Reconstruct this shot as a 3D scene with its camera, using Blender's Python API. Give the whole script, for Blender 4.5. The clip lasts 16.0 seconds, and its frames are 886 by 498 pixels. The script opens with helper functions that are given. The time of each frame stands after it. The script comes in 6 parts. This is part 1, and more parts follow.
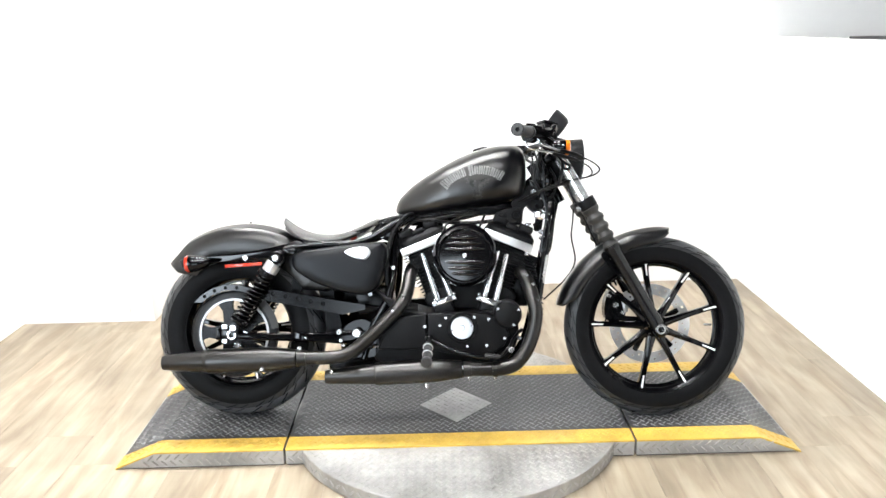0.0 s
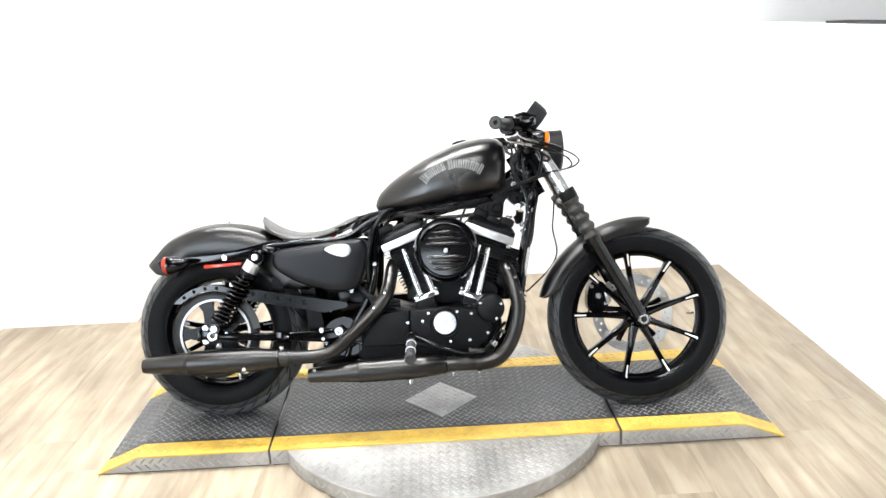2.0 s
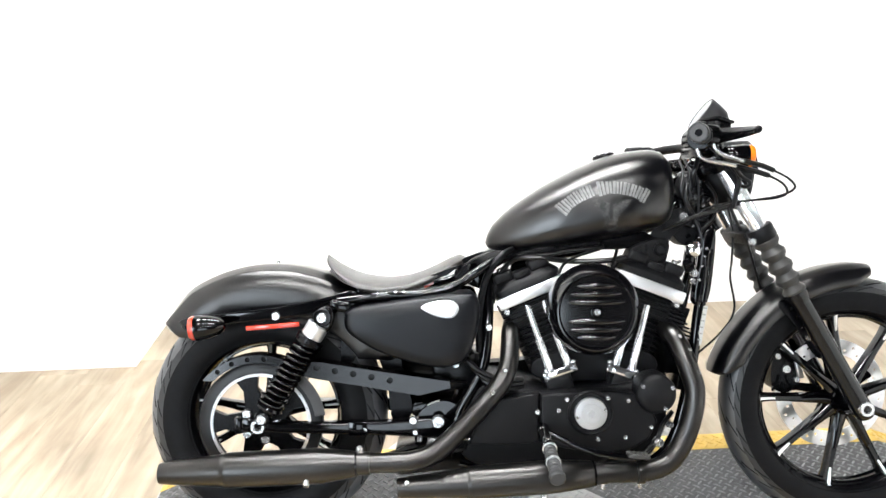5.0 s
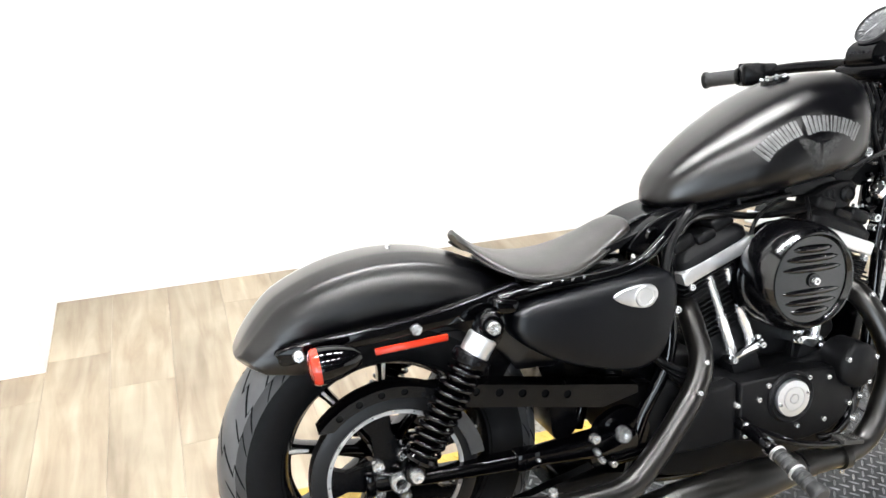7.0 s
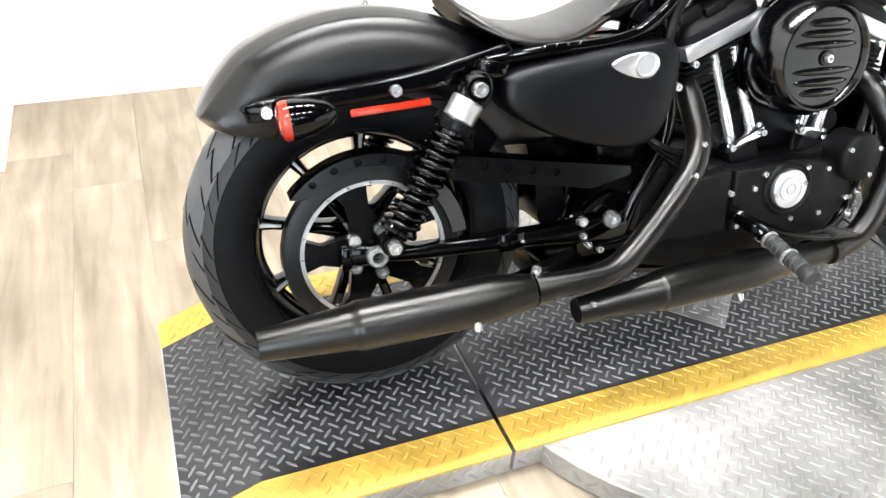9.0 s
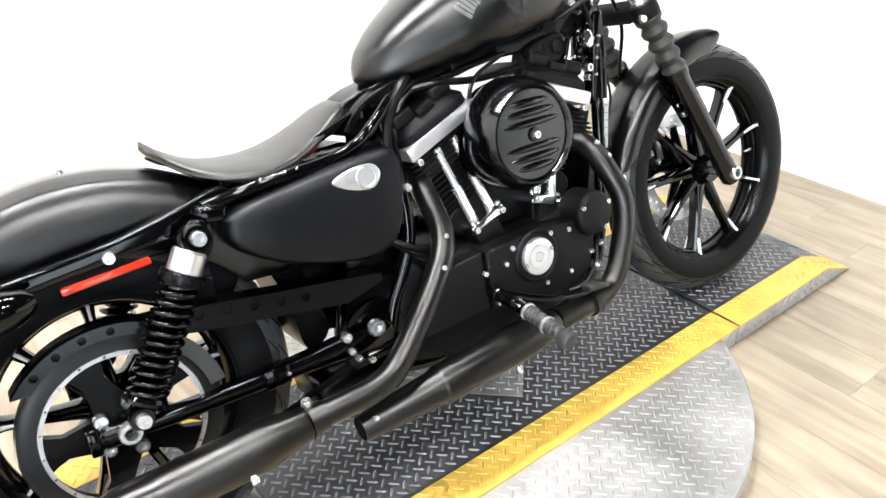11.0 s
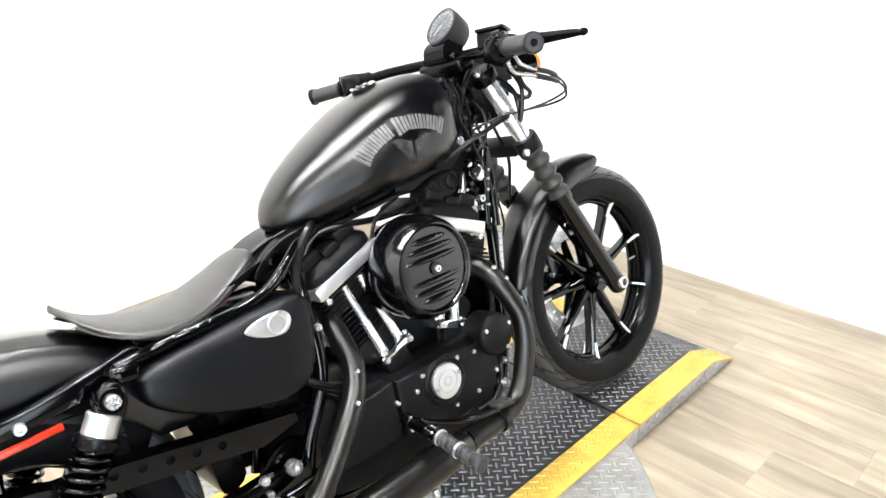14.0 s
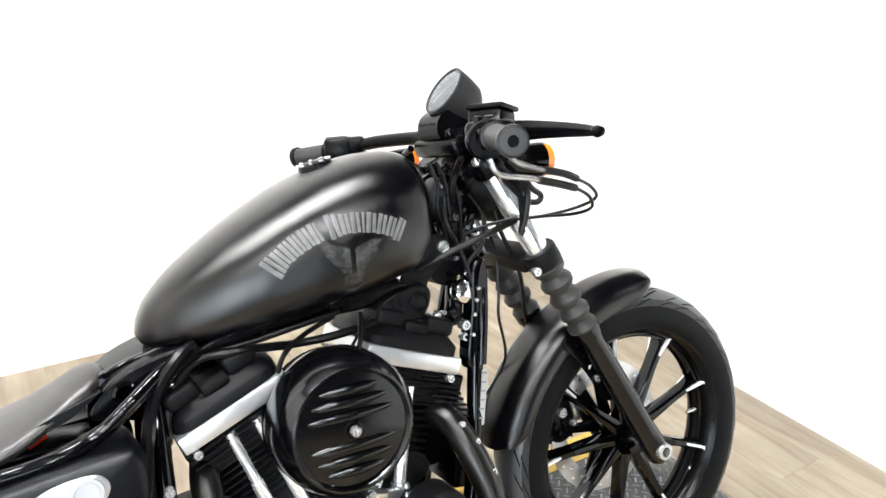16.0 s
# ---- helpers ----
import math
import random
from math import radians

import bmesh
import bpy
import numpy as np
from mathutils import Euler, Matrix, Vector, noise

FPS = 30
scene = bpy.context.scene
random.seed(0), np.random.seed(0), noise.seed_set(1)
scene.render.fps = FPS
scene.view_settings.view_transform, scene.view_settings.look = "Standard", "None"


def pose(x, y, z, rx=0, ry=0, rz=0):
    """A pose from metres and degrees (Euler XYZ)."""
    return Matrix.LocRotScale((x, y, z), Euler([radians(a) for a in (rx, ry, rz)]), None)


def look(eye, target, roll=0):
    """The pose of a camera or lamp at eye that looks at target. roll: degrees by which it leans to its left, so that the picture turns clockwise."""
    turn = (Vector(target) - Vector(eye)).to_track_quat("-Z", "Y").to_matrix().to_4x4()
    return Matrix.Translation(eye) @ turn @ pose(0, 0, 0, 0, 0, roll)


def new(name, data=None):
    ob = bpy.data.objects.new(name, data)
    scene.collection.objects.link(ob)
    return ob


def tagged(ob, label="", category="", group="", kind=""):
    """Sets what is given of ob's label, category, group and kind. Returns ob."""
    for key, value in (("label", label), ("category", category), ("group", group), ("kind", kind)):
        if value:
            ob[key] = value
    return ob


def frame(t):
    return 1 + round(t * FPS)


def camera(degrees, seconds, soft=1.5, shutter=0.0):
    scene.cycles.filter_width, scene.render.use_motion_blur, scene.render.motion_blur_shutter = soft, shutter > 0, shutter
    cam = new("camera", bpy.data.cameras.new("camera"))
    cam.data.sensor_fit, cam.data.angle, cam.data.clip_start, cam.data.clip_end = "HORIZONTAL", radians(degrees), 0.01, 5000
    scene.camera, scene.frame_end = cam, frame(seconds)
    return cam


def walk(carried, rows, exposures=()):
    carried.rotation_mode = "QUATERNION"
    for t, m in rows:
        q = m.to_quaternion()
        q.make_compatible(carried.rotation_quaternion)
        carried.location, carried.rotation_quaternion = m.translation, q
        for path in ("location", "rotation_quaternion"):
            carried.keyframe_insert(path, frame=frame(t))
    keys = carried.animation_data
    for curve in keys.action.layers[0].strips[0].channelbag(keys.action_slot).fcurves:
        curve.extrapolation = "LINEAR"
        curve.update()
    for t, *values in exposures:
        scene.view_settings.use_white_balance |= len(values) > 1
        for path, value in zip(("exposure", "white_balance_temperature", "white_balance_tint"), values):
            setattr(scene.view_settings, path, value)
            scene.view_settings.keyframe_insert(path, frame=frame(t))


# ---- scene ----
cam = camera(60.6, 16.0)
PATH = [
    (0, (0.007, -0.109, 1.438), (0.02, 1.81, 0.875), -1.3),
    (0.5, (0.021, -0.11, 1.439), (0.036, 1.809, 0.876), -1.7),
    (1, (0.027, -0.096, 1.458), (0.054, 1.819, 0.883), -2.1),
    (1.5, (0.031, -0.099, 1.446), (0.061, 1.814, 0.864), -2.2),
    (2, (0.025, -0.088, 1.453), (0.074, 1.821, 0.861), -2.4),
    (2.5, (0.031, -0.085, 1.444), (0.109, 1.82, 0.838), -1.7),
    (3, (0.035, -0.079, 1.423), (0.128, 1.828, 0.827), -0.4),
    (3.5, (0.013, -0.012, 1.415), (0.159, 1.863, 0.733), -2.8),
    (4, (0.034, 0.148, 1.368), (0.138, 2.013, 0.654), -3.5),
    (4.5, (-0.1, 0.444, 1.427), (-0.284, 2.333, 0.795), -5.5),
    (4.7, (-0.201, 0.563, 1.396), (-0.292, 2.464, 0.779), -4.1),
    (6.8, (-0.993, 1.406, 1.391), (-0.339, 3.129, 0.613), 3.3),
    (7, (-1.042, 1.429, 1.371), (-0.397, 3.102, 0.485), 1.5),
    (7.5, (-1.049, 1.448, 1.325), (-0.374, 3.089, 0.401), 2.0),
    (8, (-1.05, 1.453, 1.242), (-0.404, 3.013, 0.171), 4.6),
    (8.5, (-1.049, 1.444, 1.194), (-0.433, 2.931, 0.007), 5.7),
    (9, (-1.036, 1.431, 1.185), (-0.401, 2.902, -0.012), 3.9),
    (9.5, (-0.984, 1.43, 1.200), (-0.229, 2.856, 0.019), 2.7),
    (10, (-0.912, 1.42, 1.218), (-0.017, 2.81, 0.093), 1.4),
    (10.2, (-0.895, 1.417, 1.222), (0.039, 2.804, 0.125), 0.2),
    (12.3, (-0.859, 1.383, 1.288), (0.257, 2.77, 0.377), -2.0),
    (12.5, (-0.865, 1.379, 1.296), (0.244, 2.784, 0.404), -2.6),
    (13, (-0.875, 1.388, 1.306), (0.221, 2.8, 0.408), -2.6),
    (13.5, (-0.867, 1.404, 1.323), (0.263, 2.778, 0.407), -3.1),
    (14, (-0.882, 1.377, 1.360), (0.405, 2.668, 0.535), -1.5),
    (14.5, (-0.845, 1.372, 1.388), (0.56, 2.581, 0.639), -0.0),
    (15, (-0.671, 1.372, 1.396), (0.558, 2.733, 0.598), -2.1),
    (15.5, (-0.477, 1.387, 1.397), (0.593, 2.871, 0.591), 1.0),
    (16, (-0.322, 1.552, 1.359), (0.713, 3.082, 0.592), 2.5),
]
walk(cam, [(t, look(eye, target, roll)) for t, eye, target, roll in PATH],
     exposures=((0, -0.06), (2, 0.0), (3.5, 0.14), (4.7, 0.14), (6.8, -0.05), (8.5, -0.03), (10.2, 0.03), (12.3, 0.12), (14, 0.12), (15, 0.0), (16, -0.1)))

# ---- light ----
world = bpy.data.worlds.new("world")
world.use_nodes = True
scene.world = world
world.node_tree.nodes["Background"].inputs[0].default_value = (0.9, 0.95, 1.0, 1)
world.node_tree.nodes["Background"].inputs[1].default_value = 0.3
scene.view_settings.exposure = 0.0
LAMP = 208.0         # radiance of the ceiling lights


# ---- materials ----
def material(name, colour, rough=0.5, metal=0.0, noise_scale=0.0, vary=0.0, bump=0.0, bump_scale=200.0, coat=0.0,
             rough_vary=0.0, emit=0.0, spec=0.5, stain=(0.0, 6.0), placed=False):
    m = bpy.data.materials.new(name)
    m.use_nodes = True
    nt = m.node_tree
    b = nt.nodes["Principled BSDF"]
    b.inputs["Roughness"].default_value = rough
    b.inputs["Metallic"].default_value = metal
    b.inputs["Base Color"].default_value = (*colour, 1)
    b.inputs["Specular IOR Level"].default_value = spec
    b.inputs["Coat Weight"].default_value = coat
    b.inputs["Coat Roughness"].default_value = 0.05
    if emit:
        b.inputs["Emission Color"].default_value = (*colour, 1)
        b.inputs["Emission Strength"].default_value = emit
    where = nt.nodes.new("ShaderNodeNewGeometry").outputs["Position"] if placed else nt.nodes.new("ShaderNodeTexCoord").outputs["Object"]
    if vary or rough_vary:
        n = nt.nodes.new("ShaderNodeTexNoise")
        n.inputs["Scale"].default_value = noise_scale or 30
        n.inputs["Detail"].default_value = 6
        nt.links.new(where, n.inputs["Vector"])
        n2 = nt.nodes.new("ShaderNodeTexNoise")
        n2.inputs["Scale"].default_value = stain[1]
        n2.inputs["Detail"].default_value = 4
        nt.links.new(where, n2.inputs["Vector"])
        if vary:
            r = nt.nodes.new("ShaderNodeMapRange")
            r.inputs["To Min"].default_value, r.inputs["To Max"].default_value = 1 - vary, 1 + vary
            nt.links.new(n.outputs["Fac"], r.inputs["Value"])
            r2 = nt.nodes.new("ShaderNodeMapRange")
            r2.inputs["From Min"].default_value, r2.inputs["From Max"].default_value = 0.35, 0.65
            r2.inputs["To Min"].default_value, r2.inputs["To Max"].default_value = 1 - stain[0], 1
            nt.links.new(n2.outputs["Fac"], r2.inputs["Value"])
            mul = nt.nodes.new("ShaderNodeMath")
            mul.operation = "MULTIPLY"
            nt.links.new(r.outputs[0], mul.inputs[0])
            nt.links.new(r2.outputs[0], mul.inputs[1])
            v = nt.nodes.new("ShaderNodeVectorMath")
            v.operation = "SCALE"
            v.inputs[0].default_value = colour
            nt.links.new(mul.outputs[0], v.inputs["Scale"])
            nt.links.new(v.outputs[0], b.inputs["Base Color"])
        if rough_vary:
            r = nt.nodes.new("ShaderNodeMapRange")
            r.inputs["From Min"].default_value, r.inputs["From Max"].default_value = 0.3, 0.7
            r.inputs["To Min"].default_value = max(0.02, rough - rough_vary)
            r.inputs["To Max"].default_value = min(1, rough + rough_vary)
            nt.links.new(n2.outputs["Fac"], r.inputs["Value"])
            nt.links.new(r.outputs[0], b.inputs["Roughness"])
    if bump:
        n = nt.nodes.new("ShaderNodeTexNoise")
        n.inputs["Scale"].default_value = bump_scale
        n.inputs["Detail"].default_value = 3
        nt.links.new(where, n.inputs["Vector"])
        bp = nt.nodes.new("ShaderNodeBump")
        bp.inputs["Strength"].default_value = bump
        bp.inputs["Distance"].default_value = 0.002
        nt.links.new(n.outputs["Fac"], bp.inputs["Height"])
        nt.links.new(bp.outputs[0], b.inputs["Normal"])
    return m


def sheen(name, colour, rough, gain, tint, noise_scale=60, vary=0.12, ior=1.5, wear=0.12):
    """Matt lacquer: a dark body under a wide, bounded gloss."""
    m = material(name, colour, 0.8, noise_scale=noise_scale, vary=vary, spec=0.0)
    nt = m.node_tree
    N, L = nt.nodes.new, nt.links.new
    gloss = N("ShaderNodeBsdfGlossy")
    gloss.distribution = "BECKMANN"
    gloss.inputs["Color"].default_value = (*tint, 1)
    tc, n, r = N("ShaderNodeTexCoord"), N("ShaderNodeTexNoise"), N("ShaderNodeMapRange")
    n.inputs["Scale"].default_value, n.inputs["Detail"].default_value = 9.0, 4
    L(tc.outputs["Object"], n.inputs["Vector"])
    r.inputs["From Min"].default_value, r.inputs["From Max"].default_value = 0.3, 0.7
    r.inputs["To Min"].default_value, r.inputs["To Max"].default_value = rough * (1 - wear), rough * (1 + wear)
    L(n.outputs["Fac"], r.inputs["Value"])
    L(r.outputs[0], gloss.inputs["Roughness"])
    fr, mul, mix = N("ShaderNodeFresnel"), N("ShaderNodeMath"), N("ShaderNodeMixShader")
    fr.inputs["IOR"].default_value = ior
    mul.operation, mul.use_clamp = "MULTIPLY", True
    mul.inputs[1].default_value = gain
    L(fr.outputs[0], mul.inputs[0])
    L(mul.outputs[0], mix.inputs["Fac"])
    L(nt.nodes["Principled BSDF"].outputs[0], mix.inputs[1])
    L(gloss.outputs[0], mix.inputs[2])
    L(mix.outputs[0], nt.nodes["Material Output"].inputs["Surface"])
    return m


def glass(name, colour, rough=0.03, trans=1.0):
    m = material(name, colour, rough)
    m.node_tree.nodes["Principled BSDF"].inputs["Transmission Weight"].default_value = trans
    return m


DENIM = sheen("denim_black_paint", (0.0014, 0.0014, 0.0018), 0.335, 0.93, (1.0, 0.980, 0.958))
MATTE = sheen("matte_black_paint", (0.0018, 0.0019, 0.0025), 0.42, 0.45, (0.96, 0.98, 1.0))
GLOSS = material("gloss_black", (0.0006, 0.0006, 0.0008), 0.055, coat=0.06, noise_scale=40, rough_vary=0.02, spec=0.27)
WRINKLE = material("wrinkle_black", (0.0028, 0.0028, 0.0032), 0.47, bump=0.25, bump_scale=700, noise_scale=30, vary=0.2, spec=0.13)
SATIN = material("satin_black", (0.0012, 0.0012, 0.0015), 0.24, noise_scale=30, vary=0.2, rough_vary=0.04, spec=0.12)
ENAMEL = material("cover_enamel", (0.0010, 0.0010, 0.0013), 0.13, coat=0.1, noise_scale=40, rough_vary=0.03, spec=0.5)
SLIDER = material("slider_black", (0.0014, 0.0014, 0.0017), 0.20, noise_scale=30, vary=0.2, rough_vary=0.04, spec=0.34)
EXHAUST = sheen("exhaust_black", (0.0030, 0.0028, 0.0026), 0.35, 0.86, (1.0, 0.970, 0.942), 14, 0.08)
CHROME = material("chrome", (0.85, 0.85, 0.86), 0.07, metal=1, noise_scale=30, rough_vary=0.03)
ALU = material("machined_aluminium", (0.62, 0.625, 0.635), 0.30, metal=0.9, noise_scale=80, vary=0.06, rough_vary=0.05)
TIP = material("machined_spoke_end", (0.92, 0.92, 0.92), 0.4, metal=0.45, noise_scale=80, vary=0.06)
STEEL = material("zinc_bolt", (0.52, 0.52, 0.52), 0.27, metal=0.85, noise_scale=80, vary=0.1)
DISC = material("brake_steel", (0.6, 0.6, 0.6), 0.3, metal=1, noise_scale=60, vary=0.12)
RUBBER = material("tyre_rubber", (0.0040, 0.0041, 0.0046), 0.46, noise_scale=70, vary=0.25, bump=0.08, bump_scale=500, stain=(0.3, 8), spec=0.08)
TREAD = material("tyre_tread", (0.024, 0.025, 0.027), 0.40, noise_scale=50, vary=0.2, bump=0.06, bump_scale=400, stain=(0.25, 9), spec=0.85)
# rear tread: light from the white wall beside it is put into the colour
LIT_TREAD = material("lit_tyre_tread", (0.055, 0.058, 0.064), 0.40, noise_scale=50, vary=0.2, bump=0.06, bump_scale=400, stain=(0.25, 9), spec=0.85)
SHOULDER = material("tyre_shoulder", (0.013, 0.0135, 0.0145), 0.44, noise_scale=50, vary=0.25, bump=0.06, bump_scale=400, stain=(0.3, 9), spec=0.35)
# rear shoulder, its colour lightened for the same wall light
LIT_SHOULDER = material("lit_tyre_shoulder", (0.024, 0.025, 0.027), 0.44, noise_scale=50, vary=0.25, bump=0.06, bump_scale=400, stain=(0.3, 9), spec=0.35)
GROOVE = material("groove_black", (0.004, 0.004, 0.005), 0.9, spec=0.1)
GRIP = material("grip_rubber", (0.026, 0.026, 0.0265), 0.5, noise_scale=90, vary=0.2, bump=0.1, bump_scale=600, spec=0.35)
SEAT = material("seat_vinyl", (0.013, 0.0108, 0.0092), 0.36, noise_scale=40, vary=0.25, bump=0.25, bump_scale=350, rough_vary=0.06, spec=0.62)
CABLE = material("cable_black", (0.0015, 0.0015, 0.0018), 0.3, noise_scale=60, vary=0.2, spec=0.22)
RED = material("red_lens", (0.34, 0.020, 0.007), 0.12, coat=0.5, noise_scale=90, vary=0.15)
ORANGE = material("amber_lens", (0.70, 0.16, 0.01), 0.12, coat=0.6, noise_scale=90, vary=0.1)
DIAL = material("dial_grey", (0.055, 0.055, 0.058), 0.4, noise_scale=60, vary=0.12)
MARK = material("dial_marks", (0.38, 0.38, 0.38), 0.5, noise_scale=60, vary=0.05)
WINDOW = material("daylight_pane", (0.80, 0.90, 1.0), 0.3, emit=5.0)
LENS = glass("clear_lens", (0.95, 0.96, 0.97))
LENS.node_tree.nodes["Principled BSDF"].inputs["IOR"].default_value = 1.2
EMBLEM = material("emblem_grey", (0.125, 0.125, 0.125), 0.5, noise_scale=150, vary=0.2, stain=(0.35, 45), spec=0.25)
EMBLEM_DIM = material("emblem_dim_grey", (0.045, 0.045, 0.045), 0.5, noise_scale=170, vary=0.5, stain=(0.75, 70), spec=0.2)
POLISH = material("polished_fork_steel", (0.9, 0.9, 0.91), 0.16, metal=0.8, noise_scale=40, rough_vary=0.05)
NECK = material("neck_cover_grey", (0.016, 0.016, 0.017), 0.42, noise_scale=60, vary=0.2, stain=(0.3, 20), spec=0.25)
GUARD = material("guard_plastic", (0.0015, 0.0016, 0.0020), 0.17, noise_scale=60, vary=0.15, spec=0.33)
BOOT = material("boot_rubber", (0.020, 0.019, 0.018), 0.48, noise_scale=90, vary=0.2, bump=0.1, bump_scale=500, spec=0.35)
PULLEY = material("pulley_grey", (0.006, 0.006, 0.0065), 0.34, noise_scale=60, vary=0.2, spec=0.22)
RING = material("dull_ring_metal", (0.42, 0.42, 0.425), 0.40, metal=0.85, noise_scale=60, vary=0.12)
STICKER = material("label_white", (0.30, 0.30, 0.29), 0.5, noise_scale=90, vary=0.08)
PRINT = material("label_print", (0.15, 0.15, 0.15), 0.6, noise_scale=90, vary=0.1)
DECK = material("deck_dark_paint", (0.028, 0.0285, 0.030), 0.38, noise_scale=35, vary=0.4, bump=0.14, bump_scale=160, stain=(0.32, 4), rough_vary=0.1, spec=0.55)
LUG = material("deck_worn_lug", (0.200, 0.203, 0.208), 0.34, metal=0.45, noise_scale=45, vary=0.4, stain=(0.3, 7), placed=True)
YELLOW = material("yellow_paint", (0.58, 0.375, 0.065), 0.45, noise_scale=30, vary=0.14, stain=(0.25, 9), bump=0.1, bump_scale=200, placed=True)
PLATE = material("tread_aluminium", (0.39, 0.385, 0.38), 0.42, metal=0.5, noise_scale=50, vary=0.2, stain=(0.35, 6), rough_vary=0.1, bump=0.08, bump_scale=150)
TABLE = material("worn_turntable_aluminium", (0.405, 0.394, 0.375), 0.44, metal=0.5, noise_scale=40, vary=0.24, stain=(0.46, 4.5), rough_vary=0.12, bump=0.08, bump_scale=150, placed=True)
WALL = material("white_wall_paint", (0.80, 0.795, 0.785), 0.7, noise_scale=20, vary=0.02, bump=0.05, bump_scale=120)
# unseen ceiling, coloured nearly black to hold ambient light down
CEIL = material("darkened_ceiling", (0.06, 0.06, 0.06), 0.8, noise_scale=20, vary=0.03)
# dark colour stands in for a dim room, to keep reflections low
DIM = material("dim_room_wall", (0.07, 0.07, 0.072), 0.8, noise_scale=10, vary=0.06)
SEAL = material("black_gap_strip", (0.02, 0.02, 0.02), 0.6, noise_scale=40, vary=0.2)
PANEL = material("lamp_panel", (0.98, 0.99, 1.0), 0.5, emit=LAMP)
SUB = material("floor_underlay", (0.10, 0.08, 0.06), 0.8, noise_scale=20, vary=0.1)


def plank_material():
    m = bpy.data.materials.new("pale_oak_plank")
    m.use_nodes = True
    nt = m.node_tree
    L = nt.links.new
    N = nt.nodes.new
    b = nt.nodes["Principled BSDF"]
    tc, oi = N("ShaderNodeTexCoord"), N("ShaderNodeObjectInfo")
    off = N("ShaderNodeVectorMath")
    off.operation = "SCALE"
    off.inputs[0].default_value = (37.0, 61.0, 13.0)
    L(oi.outputs["Random"], off.inputs["Scale"])
    add = N("ShaderNodeVectorMath")
    L(tc.outputs["Object"], add.inputs[0])
    L(off.outputs[0], add.inputs[1])
    mp = N("ShaderNodeMapping")
    mp.inputs["Scale"].default_value = (13.0, 1.5, 1.0)
    L(add.outputs[0], mp.inputs["Vector"])
    g = N("ShaderNodeTexNoise")
    g.inputs["Scale"].default_value, g.inputs["Detail"].default_value, g.inputs["Distortion"].default_value = 1.6, 7, 0.6
    L(mp.outputs[0], g.inputs["Vector"])
    big = N("ShaderNodeTexNoise")
    big.inputs["Scale"].default_value, big.inputs["Detail"].default_value = 3.5, 3
    L(add.outputs[0], big.inputs["Vector"])
    ramp = N("ShaderNodeValToRGB")
    ramp.color_ramp.elements[0].position, ramp.color_ramp.elements[0].color = 0.30, (0.212, 0.162, 0.111, 1)
    ramp.color_ramp.elements[1].position, ramp.color_ramp.elements[1].color = 0.66, (0.352, 0.295, 0.217, 1)
    L(g.outputs["Fac"], ramp.inputs["Fac"])
    tone = N("ShaderNodeMapRange")
    tone.inputs["To Min"].default_value, tone.inputs["To Max"].default_value = 0.90, 1.08
    L(oi.outputs["Random"], tone.inputs["Value"])
    st = N("ShaderNodeMapRange")
    st.inputs["From Min"].default_value, st.inputs["From Max"].default_value = 0.3, 0.7
    st.inputs["To Min"].default_value, st.inputs["To Max"].default_value = 0.77, 1.12
    L(big.outputs["Fac"], st.inputs["Value"])
    mul = N("ShaderNodeMath")
    mul.operation = "MULTIPLY"
    L(tone.outputs[0], mul.inputs[0])
    L(st.outputs[0], mul.inputs[1])
    # a few dark knots
    vo = N("ShaderNodeTexVoronoi")
    vo.inputs["Scale"].default_value = 3.0
    L(add.outputs[0], vo.inputs["Vector"])
    kn = N("ShaderNodeMapRange")
    kn.inputs["From Min"].default_value, kn.inputs["From Max"].default_value = 0.015, 0.05
    kn.inputs["To Min"].default_value, kn.inputs["To Max"].default_value = 0.45, 1.0
    L(vo.outputs["Distance"], kn.inputs["Value"])
    mul2 = N("ShaderNodeMath")
    mul2.operation = "MULTIPLY"
    L(mul.outputs[0], mul2.inputs[0])
    L(kn.outputs[0], mul2.inputs[1])
    v = N("ShaderNodeVectorMath")
    v.operation = "SCALE"
    L(ramp.outputs["Color"], v.inputs[0])
    L(mul2.outputs[0], v.inputs["Scale"])
    L(v.outputs[0], b.inputs["Base Color"])
    b.inputs["Roughness"].default_value = 0.42
    bp = N("ShaderNodeBump")
    bp.inputs["Strength"].default_value, bp.inputs["Distance"].default_value = 0.15, 0.001
    L(g.outputs["Fac"], bp.inputs["Height"])
    L(bp.outputs[0], b.inputs["Normal"])
    return m


OAK = plank_material()


# ---- mesh helpers ----
def part(name, bm, mat, parent=None, label="", angle=38, kind=""):
    bmesh.ops.recalc_face_normals(bm, faces=bm.faces)
    me = bpy.data.meshes.new(name)
    bm.to_mesh(me)
    bm.free()
    for p in me.polygons:
        p.use_smooth = True
    me.set_sharp_from_angle(angle=radians(angle))
    me.materials.append(mat)
    ob = new(name, me)
    ob.parent = parent
    return tagged(ob, label, kind=kind)


def basis(axis):
    a = Vector(axis).normalized()
    h = Vector((0, 0, 1)) if abs(a.z) < 0.9 else Vector((1, 0, 0))
    x = h.cross(a).normalized()
    return x, a.cross(x), a


def skin(bm, rings, cap=True, closed=False):
    """Joins rings of points, each as long as the others, into a surface."""
    vs = [[bm.verts.new(p) for p in r] for r in rings]
    n = len(vs[0])
    pairs = list(zip(vs, vs[1:])) + ([(vs[-1], vs[0])] if closed else [])
    for a, b in pairs:
        for i in range(n):
            bm.faces.new((a[i], a[(i + 1) % n], b[(i + 1) % n], b[i]))
    if cap and not closed:
        bm.faces.new(vs[0][::-1])
        bm.faces.new(vs[-1])
    return bm


